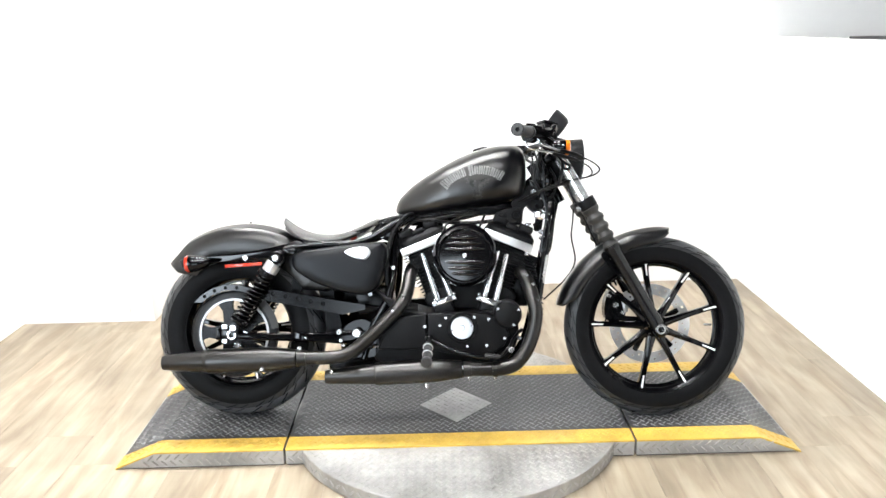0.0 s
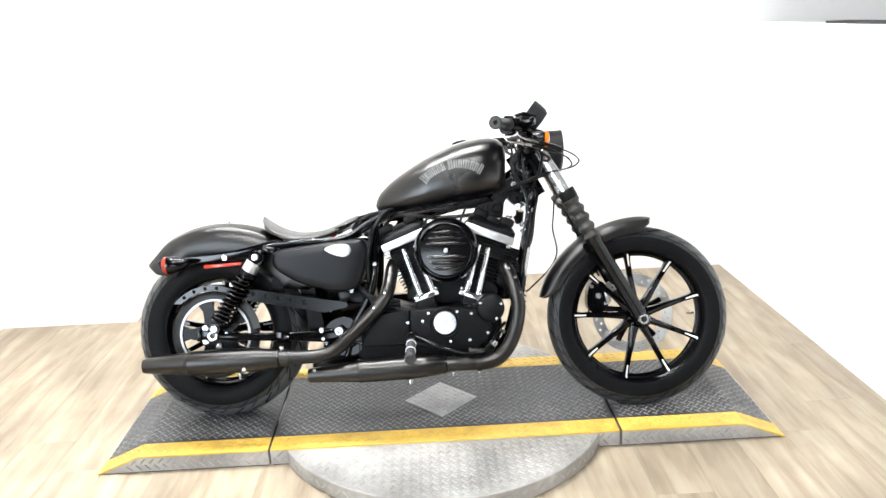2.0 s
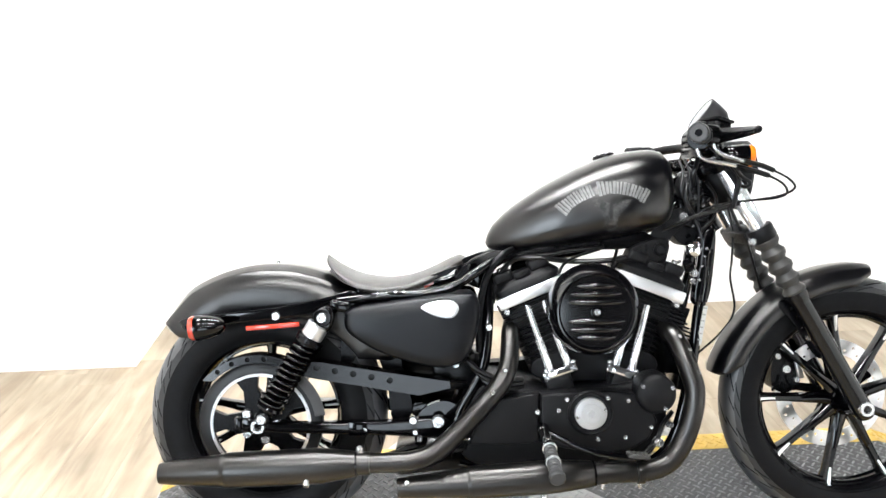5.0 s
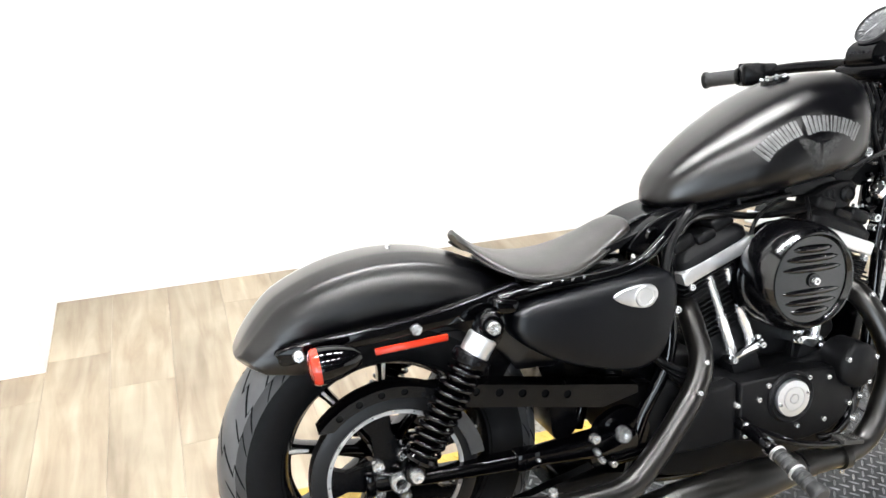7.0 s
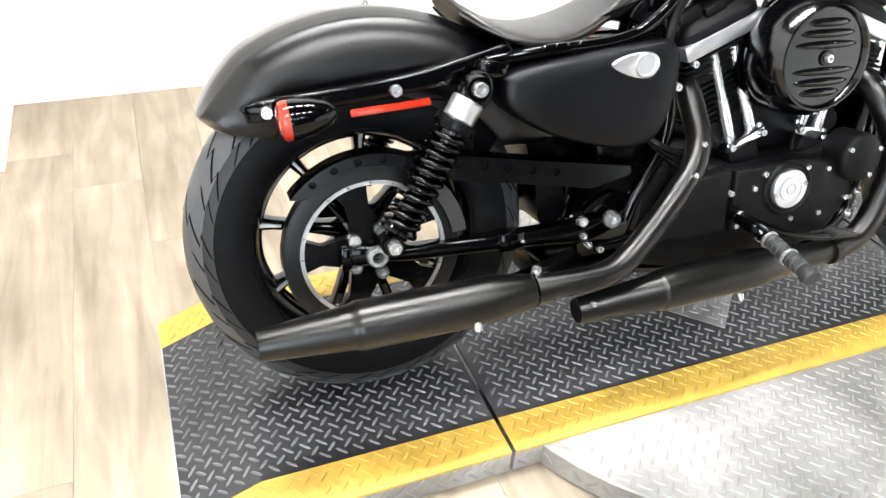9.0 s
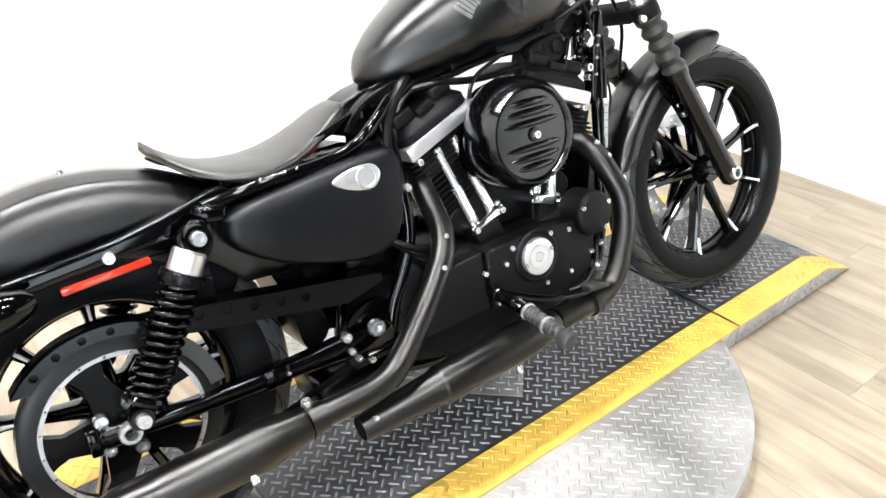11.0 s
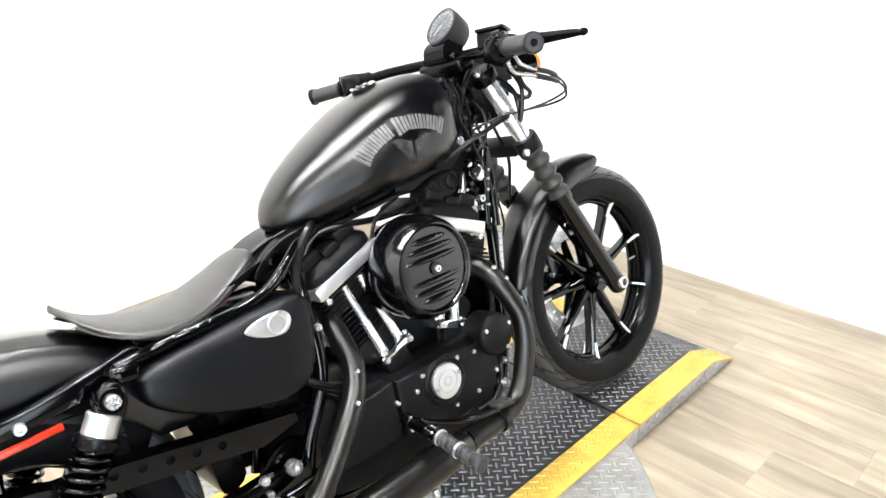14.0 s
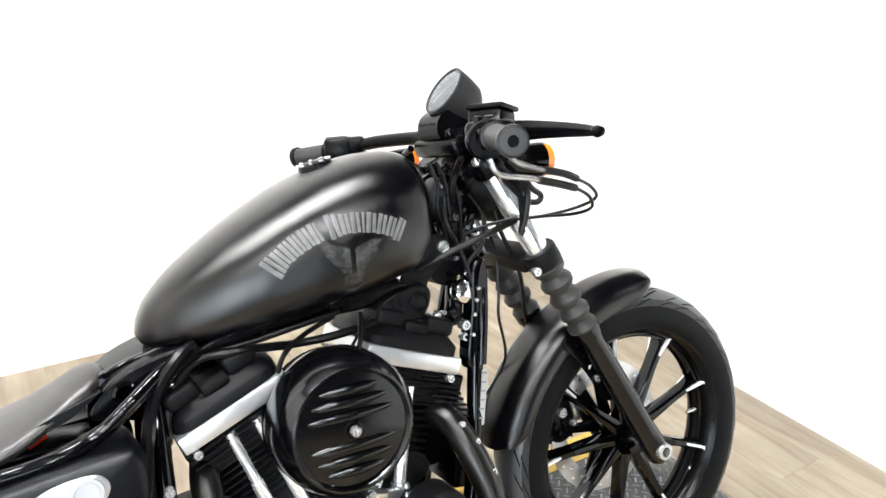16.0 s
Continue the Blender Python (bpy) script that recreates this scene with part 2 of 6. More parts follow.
def lathe(profile, origin, axis, segs=28, bm=None, closed=False):
    """Turns (radius, height) pairs round an axis through origin."""
    bm = bm or bmesh.new()
    x, y, a = basis(axis)
    o = Vector(origin)
    rings = [[o + a * h + (x * math.cos(k * math.tau / segs) + y * math.sin(k * math.tau / segs)) * max(r, 1e-4) for k in range(segs)] for r, h in profile]
    return skin(bm, rings, True, closed)


def curve(points, steps=8, loop=False):
    """A smooth line through points (Catmull-Rom); each may have more than three numbers."""
    p = [Vector(q) for q in points]
    n = len(p)
    out = []
    for i in range(n if loop else n - 1):
        a, b, c, d = (p[j % n] if loop else p[min(max(j, 0), n - 1)] for j in (i - 1, i, i + 1, i + 2))
        for k in range(steps):
            t = k / steps
            out.append(0.5 * (2 * b + (c - a) * t + (2 * a - 5 * b + 4 * c - d) * t * t + (3 * b - a - 3 * c + d) * t ** 3))
    if not loop:
        out.append(p[-1])
    return out


def tube(points, radius, segs=14, steps=8, bm=None, smooth=True, cap=True):
    """A round bar along points; radius: a number, or one for each point."""
    bm = bm or bmesh.new()
    rr = radius if isinstance(radius, (list, tuple)) else [radius] * len(points)
    q = [(*p, r) for p, r in zip(points, rr)]
    if smooth:
        pos = [v.to_3d() for v in curve([Vector(a[:3]) for a in q], steps)]
        rad = [v.x for v in curve([Vector((a[3], 0, 0)) for a in q], steps)]
    else:
        pos, rad = [Vector(a[:3]) for a in q], [a[3] for a in q]
    x = None
    rings = []
    for i, p in enumerate(pos):
        d = (pos[min(i + 1, len(pos) - 1)] - pos[max(i - 1, 0)]).normalized()
        if x is None:
            x = basis(d)[0]
        x = (x - d * x.dot(d)).normalized()
        y = d.cross(x)
        rings.append([p + (x * math.cos(k * math.tau / segs) + y * math.sin(k * math.tau / segs)) * rad[i] for k in range(segs)])
    return skin(bm, rings, cap)


def block(centre, size, turn=(0, 0, 0), bevel=0.003, segs=2, bm=None):
    """A box with rounded edges. turn: degrees."""
    b = bmesh.new()
    bmesh.ops.create_cube(b, size=1)
    bmesh.ops.scale(b, vec=size, verts=b.verts)
    if bevel:
        bmesh.ops.bevel(b, geom=b.edges[:], offset=bevel, segments=segs, profile=0.5, affect="EDGES")
    b.transform(pose(*centre, *turn))
    if bm is None:
        return b
    me = bpy.data.meshes.new("tmp")
    b.to_mesh(me)
    b.free()
    bm.from_mesh(me)
    bpy.data.meshes.remove(me)
    return bm


def plate(outline, v0, v1, holes=(), bevel=0.0, bm=None):
    """A flat piece lying in the bike's side plane: outline and holes as (u, w) loops, from v0 to v1."""
    b = bmesh.new()
    edges = []
    for loop in (outline, *holes):
        vs = [b.verts.new((p[0], v0, p[1])) for p in loop]
        edges += [b.edges.new((vs[i], vs[(i + 1) % len(vs)])) for i in range(len(vs))]
    if holes:
        bmesh.ops.triangle_fill(b, use_beauty=True, use_dissolve=False, edges=edges)
    else:
        b.faces.new(b.verts[:])
    r = bmesh.ops.extrude_face_region(b, geom=b.faces[:])
    up = [g for g in r["geom"] if isinstance(g, bmesh.types.BMVert)]
    bmesh.ops.translate(b, vec=(0, v1 - v0, 0), verts=up)
    if bevel and not holes:
        rim = [e for e in b.edges if all(abs(v.co.y - v0) < 1e-6 for v in e.verts)]
        bmesh.ops.bevel(b, geom=rim, offset=bevel, segments=3, profile=0.5, affect="EDGES", clamp_overlap=True)
    if bm is None:
        return b
    me = bpy.data.meshes.new("tmp")
    b.to_mesh(me)
    b.free()
    bm.from_mesh(me)
    bpy.data.meshes.remove(me)
    return bm


def circle(u, w, r, n=14):
    return [(u + r * math.cos(k * math.tau / n), w + r * math.sin(k * math.tau / n)) for k in range(n)]


def rounded(points, steps=5):
    return [(p.x, p.y) for p in curve([(a, b, 0) for a, b in points], steps, True)]


def bolt(parent, at, axis=(0, -1, 0), r=0.009, name="bolt", mat=None, h=0.006):
    """A domed screw head with a socket."""
    bm = lathe([(r, -0.004), (r, h * 0.6), (r * 0.85, h), (r * 0.45, h), (r * 0.4, h * 0.45), (0, h * 0.45)], at, axis, 12)
    return part(name, bm, mat or STEEL, parent)


def lerp(a, b, t):
    return a + (b - a) * t


def along(table, x):
    """Linear reading of a table of (x, value) pairs."""
    for (x0, y0), (x1, y1) in zip(table, table[1:]):
        if x <= x1:
            return lerp(y0, y1, min(max((x - x0) / (x1 - x0), 0), 1))
    return table[-1][1]


# ---- the room ----
def slab(name, x0, x1, y0, y1, z0, z1, mat, kind="structure", label="", category=""):
    bm = block(((x0 + x1) / 2, (y0 + y1) / 2, (z0 + z1) / 2), (x1 - x0, y1 - y0, z1 - z0), bevel=0.002, segs=1)
    return tagged(part(name, bm, mat, label=label), category=category, kind=kind)


RIGHT, BACK, LEFT, JOG, FAR_LEFT, TOP = 1.73, 4.03, -1.475, 3.595, -2.154, 2.9
floor = slab("floor", -2.4, 4.6, -4.2, 4.2, -0.12, -0.009, SUB, label="pale oak plank floor", category="floor")
slab("wall_back", LEFT - 0.1, 4.6, BACK, BACK + 0.12, -0.01, TOP, WALL, label="plain white back wall", category="wall")
slab("wall_left", LEFT - 0.12, LEFT, JOG, BACK, -0.01, TOP, WALL, label="white return wall of the alcove", category="wall")
slab("wall_left_front", FAR_LEFT - 0.1, LEFT - 0.12, JOG, JOG + 0.12, -0.01, TOP, WALL, label="white wall beside the alcove", category="wall")
slab("wall_far_left", FAR_LEFT - 0.12, FAR_LEFT, 0.2, JOG, -0.01, TOP, WALL, label="white side wall", category="wall")
# this and wall_behind are unseen, added dark for dim reflections
slab("wall_side", FAR_LEFT - 0.3, FAR_LEFT - 0.18, -4.2, 0.2, -0.01, TOP, DIM, label="unseen dark side wall, added to dim reflections", category="wall")
# a bright window in the side wall behind the viewer
wy, wz, ww, wh = -0.75, 1.45, 1.7, 1.7
window = tagged(part("window_1", block((FAR_LEFT - 0.165, wy, wz), (0.03, ww + 0.14, wh + 0.14), bevel=0.004), WALL, label="tall window with a white frame"), category="window", kind="structure")
part("pane", block((FAR_LEFT - 0.147, wy, wz), (0.008, ww, wh), bevel=0.001), WINDOW, window)
day = bpy.data.lights.new("window_daylight", "AREA")
day.shape, day.size, day.size_y, day.energy, day.color = "RECTANGLE", wh, ww, 115, (0.78, 0.89, 1.0)
day_ob = new("window_daylight", day)
day_ob.matrix_basis = pose(FAR_LEFT - 0.13, wy, wz, 0, -90, 0)
glazed = tagged(part("window_2", block((-1.15, -4.165, 1.2), (1.84, 0.03, 1.94), bevel=0.004), WALL, label="wide window with a white frame"), category="window", kind="structure")
for k in range(2):
    part("pane", block((-1.595 + 0.89 * k, -4.147, 1.2), (0.84, 0.008, 1.8), bevel=0.001), WINDOW, glazed)
slab("partition_right", RIGHT, RIGHT + 0.10, -1.6, BACK, -0.01, 1.353, WALL, label="chest-high white partition wall", category="wall")
slab("trim", RIGHT - 0.004, RIGHT + 0.104, -1.6, 3.12, 1.353, 1.363, SEAL, label="dark cap strip on the partition", category="trim")
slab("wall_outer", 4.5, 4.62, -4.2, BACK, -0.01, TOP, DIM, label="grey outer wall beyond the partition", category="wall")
slab("wall_behind", -2.3, 4.6, -4.3, -4.18, -0.01, TOP, DIM, label="unseen dark end wall, added to dim reflections", category="wall")
slab("ceiling", -2.3, 4.7, -4.3, 4.2, TOP, TOP + 0.1, CEIL, label="unseen flat ceiling, darkened to cut stray light", category="ceiling")


def ceiling_light(x, y, sx, sy):
    thing = tagged(new("ceiling_light"), "small bright rectangular ceiling light", "light", "ceiling lights")
    thing.location = (x, y, TOP)
    part("frame", block((0, 0, -0.012), (sx + 0.04, sy + 0.04, 0.022), bevel=0.004), ALU, thing)
    part("diffuser", block((0, 0, -0.026), (sx, sy, 0.008), bevel=0.002), PANEL, thing)
    return thing


for row_y, long in ((2.75, 0.54), (0.9, 0.40), (-1.4, 0.22)):
    for k in range(6):
        ceiling_light(-1.40 + 0.34 * k, row_y, long * 0.36, 0.22)
ceiling_light(3.0, 1.2, 0.16, 0.16)

# ---- the platform ----
DECK_Z, FRONT, REAR = 0.060, 2.195, 2.804
X0, XA, SEAM1, SEAM2, XB, X1 = -1.122, -0.982, -0.537, 0.670, 1.099, 1.245
STRIPE = 0.081
CX, CY, CR = 0.060, 2.487, 0.604
DIA = 0.136


def deck_z(x):
    if x < XA:
        return DECK_Z * (x - X0) / (XA - X0) + 0.002
    if x > XB:
        return DECK_Z * (X1 - x) / (X1 - XB) + 0.002
    return DECK_Z


def slab_between(xs, y0, y1, lift=0.0, low=0.0):
    """A strip that follows the deck's height at the given x."""
    bm = bmesh.new()
    rings = [[(x, y0, low), (x, y0, deck_z(x) + lift), (x, y1, deck_z(x) + lift), (x, y1, low)] for x in xs]
    return skin(bm, rings)


def lugs(spots, size=(0.0270, 0.0058, 0.0024)):
    """Raised tread marks at (x, y, z, turn, slope)."""
    l, b, h = size[0] / 2, size[1] / 2, size[2]
    co, fa = [], []
    for x, y, z, a, sl in spots:
        c, s = math.cos(a), math.sin(a)
        i = len(co)
        for p, q, r in ((-l, 0, 0), (-l * 0.55, -b, 0), (l * 0.55, -b, 0), (l, 0, 0), (l * 0.55, b, 0), (-l * 0.55, b, 0),
                        (-l * 0.6, 0, h), (-l * 0.3, -b * 0.4, h), (l * 0.3, -b * 0.4, h), (l * 0.6, 0, h), (l * 0.3, b * 0.4, h), (-l * 0.3, b * 0.4, h)):
            dx, dy = p * c - q * s, p * s + q * c
            co.append((x + dx, y + dy, z + r + sl * dx))
        fa += [tuple(i + k for k in (j, (j + 1) % 6, 6 + (j + 1) % 6, 6 + j)) for j in range(6)] + [tuple(range(i + 6, i + 12))]
    me = bpy.data.meshes.new("tread_lugs")
    me.from_pydata(co, [], fa)
    return me


def lug_part(name, spots, mat, parent, size=(0.0270, 0.0058, 0.0024), single=0):
    """Tread marks: those nearest the front edge one by one, the rest joined."""
    spots = sorted(spots, key=lambda q: (q[0] + 0.45) ** 2 + 2.2 * (q[1] - 2.0) ** 2)
    if single:
        one = lugs([(0, 0, 0, 0, 0)], size)
        one.materials.append(mat)
        for x, y, z, a, sl in spots[:single]:
            ob = new("lug", one)
            ob.parent = parent
            ob.matrix_basis = pose(x, y, z, 0, -math.degrees(math.atan(sl)), 0) @ pose(0, 0, 0, 0, 0, math.degrees(a))
        spots = spots[single:]
    me = lugs(spots, size)
    me.materials.append(mat)
    ob = new(name, me)
    ob.parent = parent
    return tagged(ob, kind="stuff")


PITCH = 0.0306


def grid_spots(x0, x1, y0, y1, keep, z):
    """Tread marks on two interleaved square grids, at right angles to one another."""
    out = []
    for half, turn in ((0.0, -45), (0.5, 45)):
        i0, j0 = math.ceil((x0 + 0.926) / PITCH - half), math.ceil((y0 - 2.48) / PITCH - half)
        i1, j1 = math.floor((x1 + 0.926) / PITCH - half), math.floor((y1 - 2.48) / PITCH - half)
        for i in range(i0, i1 + 1):
            for j in range(j0, j1 + 1):
                x, y = -0.926 + (i + half) * PITCH, 2.48 + (j + half) * PITCH
                if keep(x, y):
                    sl = (deck_z(x + 0.01) - deck_z(x - 0.01)) / 0.02 if z is None else 0.0
                    out.append((x, y, deck_z(x) if z is None else z, radians(turn) + 0.03, sl))
    return out


def in_diamond(x, y, grow=1.0):
    return abs(x - CX) + abs(y - CY) < (DIA + 0.003) * grow


def platform_section(name, xs, label):
    thing = tagged(new(name), label, "platform", "platform sections")
    a, b = xs[0], xs[-1]
    # inset dark slab: the shadow line under the skirt, put in as colour
    part("gap", slab_between((xs[0] + 0.004, *xs[1:-1], xs[-1] - 0.004), FRONT + 0.003, REAR - 0.003, -0.002, 0.0), SEAL, thing, "dark strip for the shaded gap under the skirt")
    part("body", slab_between(xs, FRONT, REAR, 0.0, 0.0045), PLATE, thing, "bare aluminium tread plate skirt", 8)
    part("deck", slab_between(xs, FRONT + STRIPE, REAR - STRIPE, 0.0012, 0.0005), DECK, thing, "worn dark grey painted tread plate", 8)
    part("stripe", strip_top(xs, FRONT - 0.001, FRONT + STRIPE), YELLOW, thing, "yellow painted edge stripe", 8)
    part("stripe", strip_top(xs, REAR - STRIPE, REAR + 0.001), YELLOW, thing, "yellow painted edge stripe", 8)
    dark = grid_spots(a + 0.012, b - 0.012, FRONT + STRIPE + 0.014, REAR - STRIPE - 0.01, lambda x, y: not in_diamond(x, y, 1.06), None)
    lug_part("tread_lugs", [(x, y, z + 0.001, t, s) for x, y, z, t, s in dark], LUG, thing, single=300)
    for y0 in (FRONT + 0.012, REAR - STRIPE + 0.012):
        lug_part("stripe_lugs", [(x, y, z + 0.002, t, s) for x, y, z, t, s in grid_spots(a + 0.012, b - 0.012, y0, y0 + 0.06, lambda x, y: True, None)], YELLOW, thing)
    # tread marks on the upright skirt
    spots = [(x + dx, h, turn) for x in np.arange(a + 0.018, b - 0.03, PITCH) for dx, h, turn in ((0.0, 0.27, 45), (PITCH / 2, 0.66, -45)) if deck_z(x + dx) > 0.045]
    bm = bmesh.new()
    for x, h, turn in spots:
        block((x, FRONT - 0.001, deck_z(x) * h + 0.004), (0.027, 0.004, 0.0056), (0, turn, 0), 0.0012, 1, bm)
    if spots:
        tagged(part("skirt_lugs", bm, TABLE, thing), kind="stuff")
    return thing


def strip_top(xs, y0, y1):
    bm = bmesh.new()
    rings = [[(x, y0, deck_z(x) - 0.004), (x, y0, deck_z(x) + 0.0022), (x, y1, deck_z(x) + 0.0022), (x, y1, deck_z(x) - 0.004)] for x in xs]
    return skin(bm, rings)


platform_section("ramp_section", (X0, XA, SEAM1 - 0.004), "dark painted tread plate ramp section with yellow edges")
middle = platform_section("centre_section", (SEAM1 + 0.004, 0.0, SEAM2 - 0.004), "dark tread plate centre platform with bare metal diamond")
platform_section("ramp_section", (SEAM2 + 0.004, XB, X1), "dark painted tread plate ramp section with yellow edges")
bm = bmesh.new()
skin(bm, [[(CX - DIA, CY, z), (CX, CY - DIA, z), (CX + DIA, CY, z), (CX, CY + DIA, z)] for z in (DECK_Z, DECK_Z + 0.003)])
part("diamond_inlay", bm, PLATE, middle, "bare aluminium diamond inlay")
lug_part("inlay_lugs", [(x, y, DECK_Z + 0.0028, t, 0) for x, y, z, t, s in grid_spots(CX - 0.14, CX + 0.14, CY - 0.14, CY + 0.14, lambda x, y: in_diamond(x, y, 0.93), 0.0)], PLATE, middle)

table = tagged(new("turntable"), "round aluminium tread plate turntable under the platform", "turntable")
TY = 2.474
part("disc", lathe([(CR - 0.004, 0.0), (CR, 0.004), (CR, 0.053), (CR - 0.003, 0.0555), (0, 0.0555)], (CX, TY, 0), (0, 0, 1), 96), TABLE, table)
lug_part("tread_lugs", grid_spots(CX - CR, CX + CR, TY - CR, TY + CR, lambda x, y: math.hypot(x - CX, y - TY) < CR - 0.012 and not FRONT - 0.01 < y < REAR + 0.01, 0.0555), TABLE, table, (0.028, 0.0062, 0.0024), 300)
bm = bmesh.new()
for k in range(124):
    a = k * math.tau / 124
    block((CX + CR * math.cos(a), TY + CR * math.sin(a), 0.028), (0.003, 0.026, 0.007), (45 if k % 2 else -45, 0, math.degrees(a)), 0.001, 1, bm)
tagged(part("rim_lugs", bm, PLATE, table), kind="stuff")

# ---- the motorcycle: u forward, v to its left, w up; it leans to its left ----
bike = tagged(new("motorcycle"), "matte black cruiser motorcycle parked on the tread plate platform", "motorcycle")
bike.matrix_basis = pose(-0.7338, 2.4618, 0.069, -15.315, 0.516, -3.405)
SIDE = (0, -1, 0)

# wheels
FW, RW = (1.514, 0, 0.331), (0, 0, 0.306)


def tyre_profile(R, b, rim):
    """Half section of a tyre, crown to bead, as (radius, v, radial, lateral) with the way outward."""
    hh = (R - rim) * 0.66
    out = []
    for deg in (90, 80, 70, 60, 50, 40, 32, 24, 16, 8, 0, -10, -20, -30, -38):
        a = radians(deg)
        ca, sa = math.cos(a), math.sin(a)
        r = R - hh + hh * math.copysign(abs(sa) ** 0.9, sa)
        v = b * abs(ca) ** 0.9
        n = Vector((sa / hh, ca / b)).normalized()
        out.append((r, v, n.x, n.y))
    out.append((rim - 0.002, 0.80 * b, -0.7, 0.7))
    return out


def surface(R, b, rim, s):
    """Radius and v on the tread at the share s (-1 to 1) of its arc, a hair proud."""
    prof = tyre_profile(R, b, rim)[:9]
    x = abs(s) * 8
    i = min(int(x), 7)
    r, v, nr, nv = (lerp(prof[i][j], prof[i + 1][j], x - i) for j in range(4))
    return r + nr * 0.0008, math.copysign(v + nv * 0.0008, s)


def wheel(name, c, R, b, rim, spokes, turn, label, rubber, edge):
    c = Vector(c)
    prof = tyre_profile(R, b, rim)
    # rim: a deep ring with lips
    rp = [(rim + 0.012, 0.86 * b), (rim + 0.012, 0.80 * b), (rim - 0.002, 0.76 * b), (rim - 0.006, 0.55 * b), (rim - 0.010, 0.25 * b), (rim - 0.010, -0.25 * b),
          (rim - 0.006, -0.55 * b), (rim - 0.002, -0.76 * b), (rim + 0.012, -0.80 * b), (rim + 0.012, -0.86 * b), (rim - 0.004, -0.86 * b), (rim - 0.012, -0.70 * b),
          (rim - 0.017, -0.58 * b), (rim - 0.022, -0.28 * b), (rim - 0.022, 0.28 * b), (rim - 0.017, 0.58 * b), (rim - 0.012, 0.70 * b), (rim - 0.004, 0.86 * b)]
    w = part(name, lathe(rp, c, (0, 1, 0), 64, closed=True), SATIN, bike, label)
    near = [(r, v) for r, v, _, _ in prof[:7]]
    tread = [(r, v) for r, v in near[::-1]] + [(r, -v) for r, v in near[1:]] + [(near[-1][0] - 0.012, -0.7 * b), (R - 0.03, 0), (near[-1][0] - 0.012, 0.7 * b)]
    wall = [(r, v) for r, v, _, _ in prof[8:]]
    shoulder = [(r, v) for r, v, _, _ in prof[6:9]]
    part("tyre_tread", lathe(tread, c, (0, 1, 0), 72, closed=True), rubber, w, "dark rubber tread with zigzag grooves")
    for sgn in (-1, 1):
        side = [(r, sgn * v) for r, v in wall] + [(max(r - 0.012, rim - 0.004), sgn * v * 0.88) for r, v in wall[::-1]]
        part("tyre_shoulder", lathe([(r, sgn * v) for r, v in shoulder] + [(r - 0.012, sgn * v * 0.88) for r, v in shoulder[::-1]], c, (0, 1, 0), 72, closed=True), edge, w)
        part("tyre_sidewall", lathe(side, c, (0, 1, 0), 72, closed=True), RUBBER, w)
    # zigzag grooves: a long one and a short one in turn
    bm = bmesh.new()
    n = 16
    for k in range(2 * n):
        for sgn in (-1, 1):
            a0 = (k + (0.5 if sgn > 0 else 0)) * math.tau / (2 * n)
            if k % 2:
                knots = ((0.50, 0.14), (0.74, 0.26), (0.77, 0.20), (0.99, 0.34))
            else:
                knots = ((0.04, 0.00), (0.36, 0.19), (0.39, 0.13), (0.70, 0.29), (0.73, 0.22), (0.99, 0.38))
            line = [(lerp(p[0], q[0], t), lerp(p[1], q[1], t)) for p, q in zip(knots, knots[1:]) for t in (0, 0.25, 0.5, 0.75)] + [knots[-1]]
            prev = None
            for i, (s, da) in enumerate(line):
                r, v = surface(R, b, rim, s * sgn)
                wide = (0.0036 if k % 2 else 0.0046) / R * (0.35 if i in (0, len(line) - 1) else 1)
                pair = [bm.verts.new((c.x + r * math.cos(a0 + da + k2 * wide), v, c.z + r * math.sin(a0 + da + k2 * wide))) for k2 in (-1, 1)]
                if prev:
                    bm.faces.new((prev[0], prev[1], pair[1], pair[0]))
                prev = pair
    tagged(part("tread_grooves", bm, GROOVE, w), kind="stuff")
    for sgn in (-1, 1):
        part("rim_ridge", lathe([(rim - 0.020, sgn * 0.20 * b), (rim - 0.025, sgn * 0.23 * b), (rim - 0.026, sgn * 0.28 * b), (rim - 0.023, sgn * 0.33 * b), (rim - 0.012, sgn * 0.32 * b)], c, (0, 1, 0), 64, closed=True), GLOSS, w)
    part("hub", lathe([(0.0, -0.9 * b), (0.030, -0.9 * b), (0.036, -0.6 * b), (0.042, -0.3 * b), (0.042, 0.3 * b), (0.036, 0.6 * b), (0.030, 0.9 * b), (0, 0.9 * b)], c, (0, 1, 0), 32), GLOSS, w)
    for k in range(spokes):
        a = radians(turn) + k * math.tau / spokes
        d, e = Vector((math.cos(a), 0, math.sin(a))), Vector((-math.sin(a), 0, math.cos(a)))
        bm = bmesh.new()
        rings = []
        for r, hw, th, vo in ((0.030, 0.019, 0.020, 0), (0.07, 0.0135, 0.018, 0), (rim - 0.09, 0.0100, 0.016, 0), (rim - 0.045, 0.0100, 0.017, 0), (rim - 0.012, 0.0155, 0.019, 0)):
            sec = []
            for q in range(10):
                t = q * math.tau / 10
                ct, st = math.cos(t), math.sin(t)
                sec.append(c + d * r + e * hw * math.copysign(abs(ct) ** 0.6, ct) + Vector((0, 1, 0)) * th * math.copysign(abs(st) ** 0.6, st))
            rings.append(sec)
        skin(bm, rings)
        sp = part("spoke", bm, GLOSS, w)
        for sgn in (-1, 1):
            shape = [(rim - 0.058, 0.0022), (rim - 0.017, 0.0027), (rim - 0.015, 0.0072), (rim - 0.005, 0.0076), (rim - 0.005, -0.0076), (rim - 0.015, -0.0072), (rim - 0.017, -0.0027), (rim - 0.058, -0.0022)]
            bm = bmesh.new()
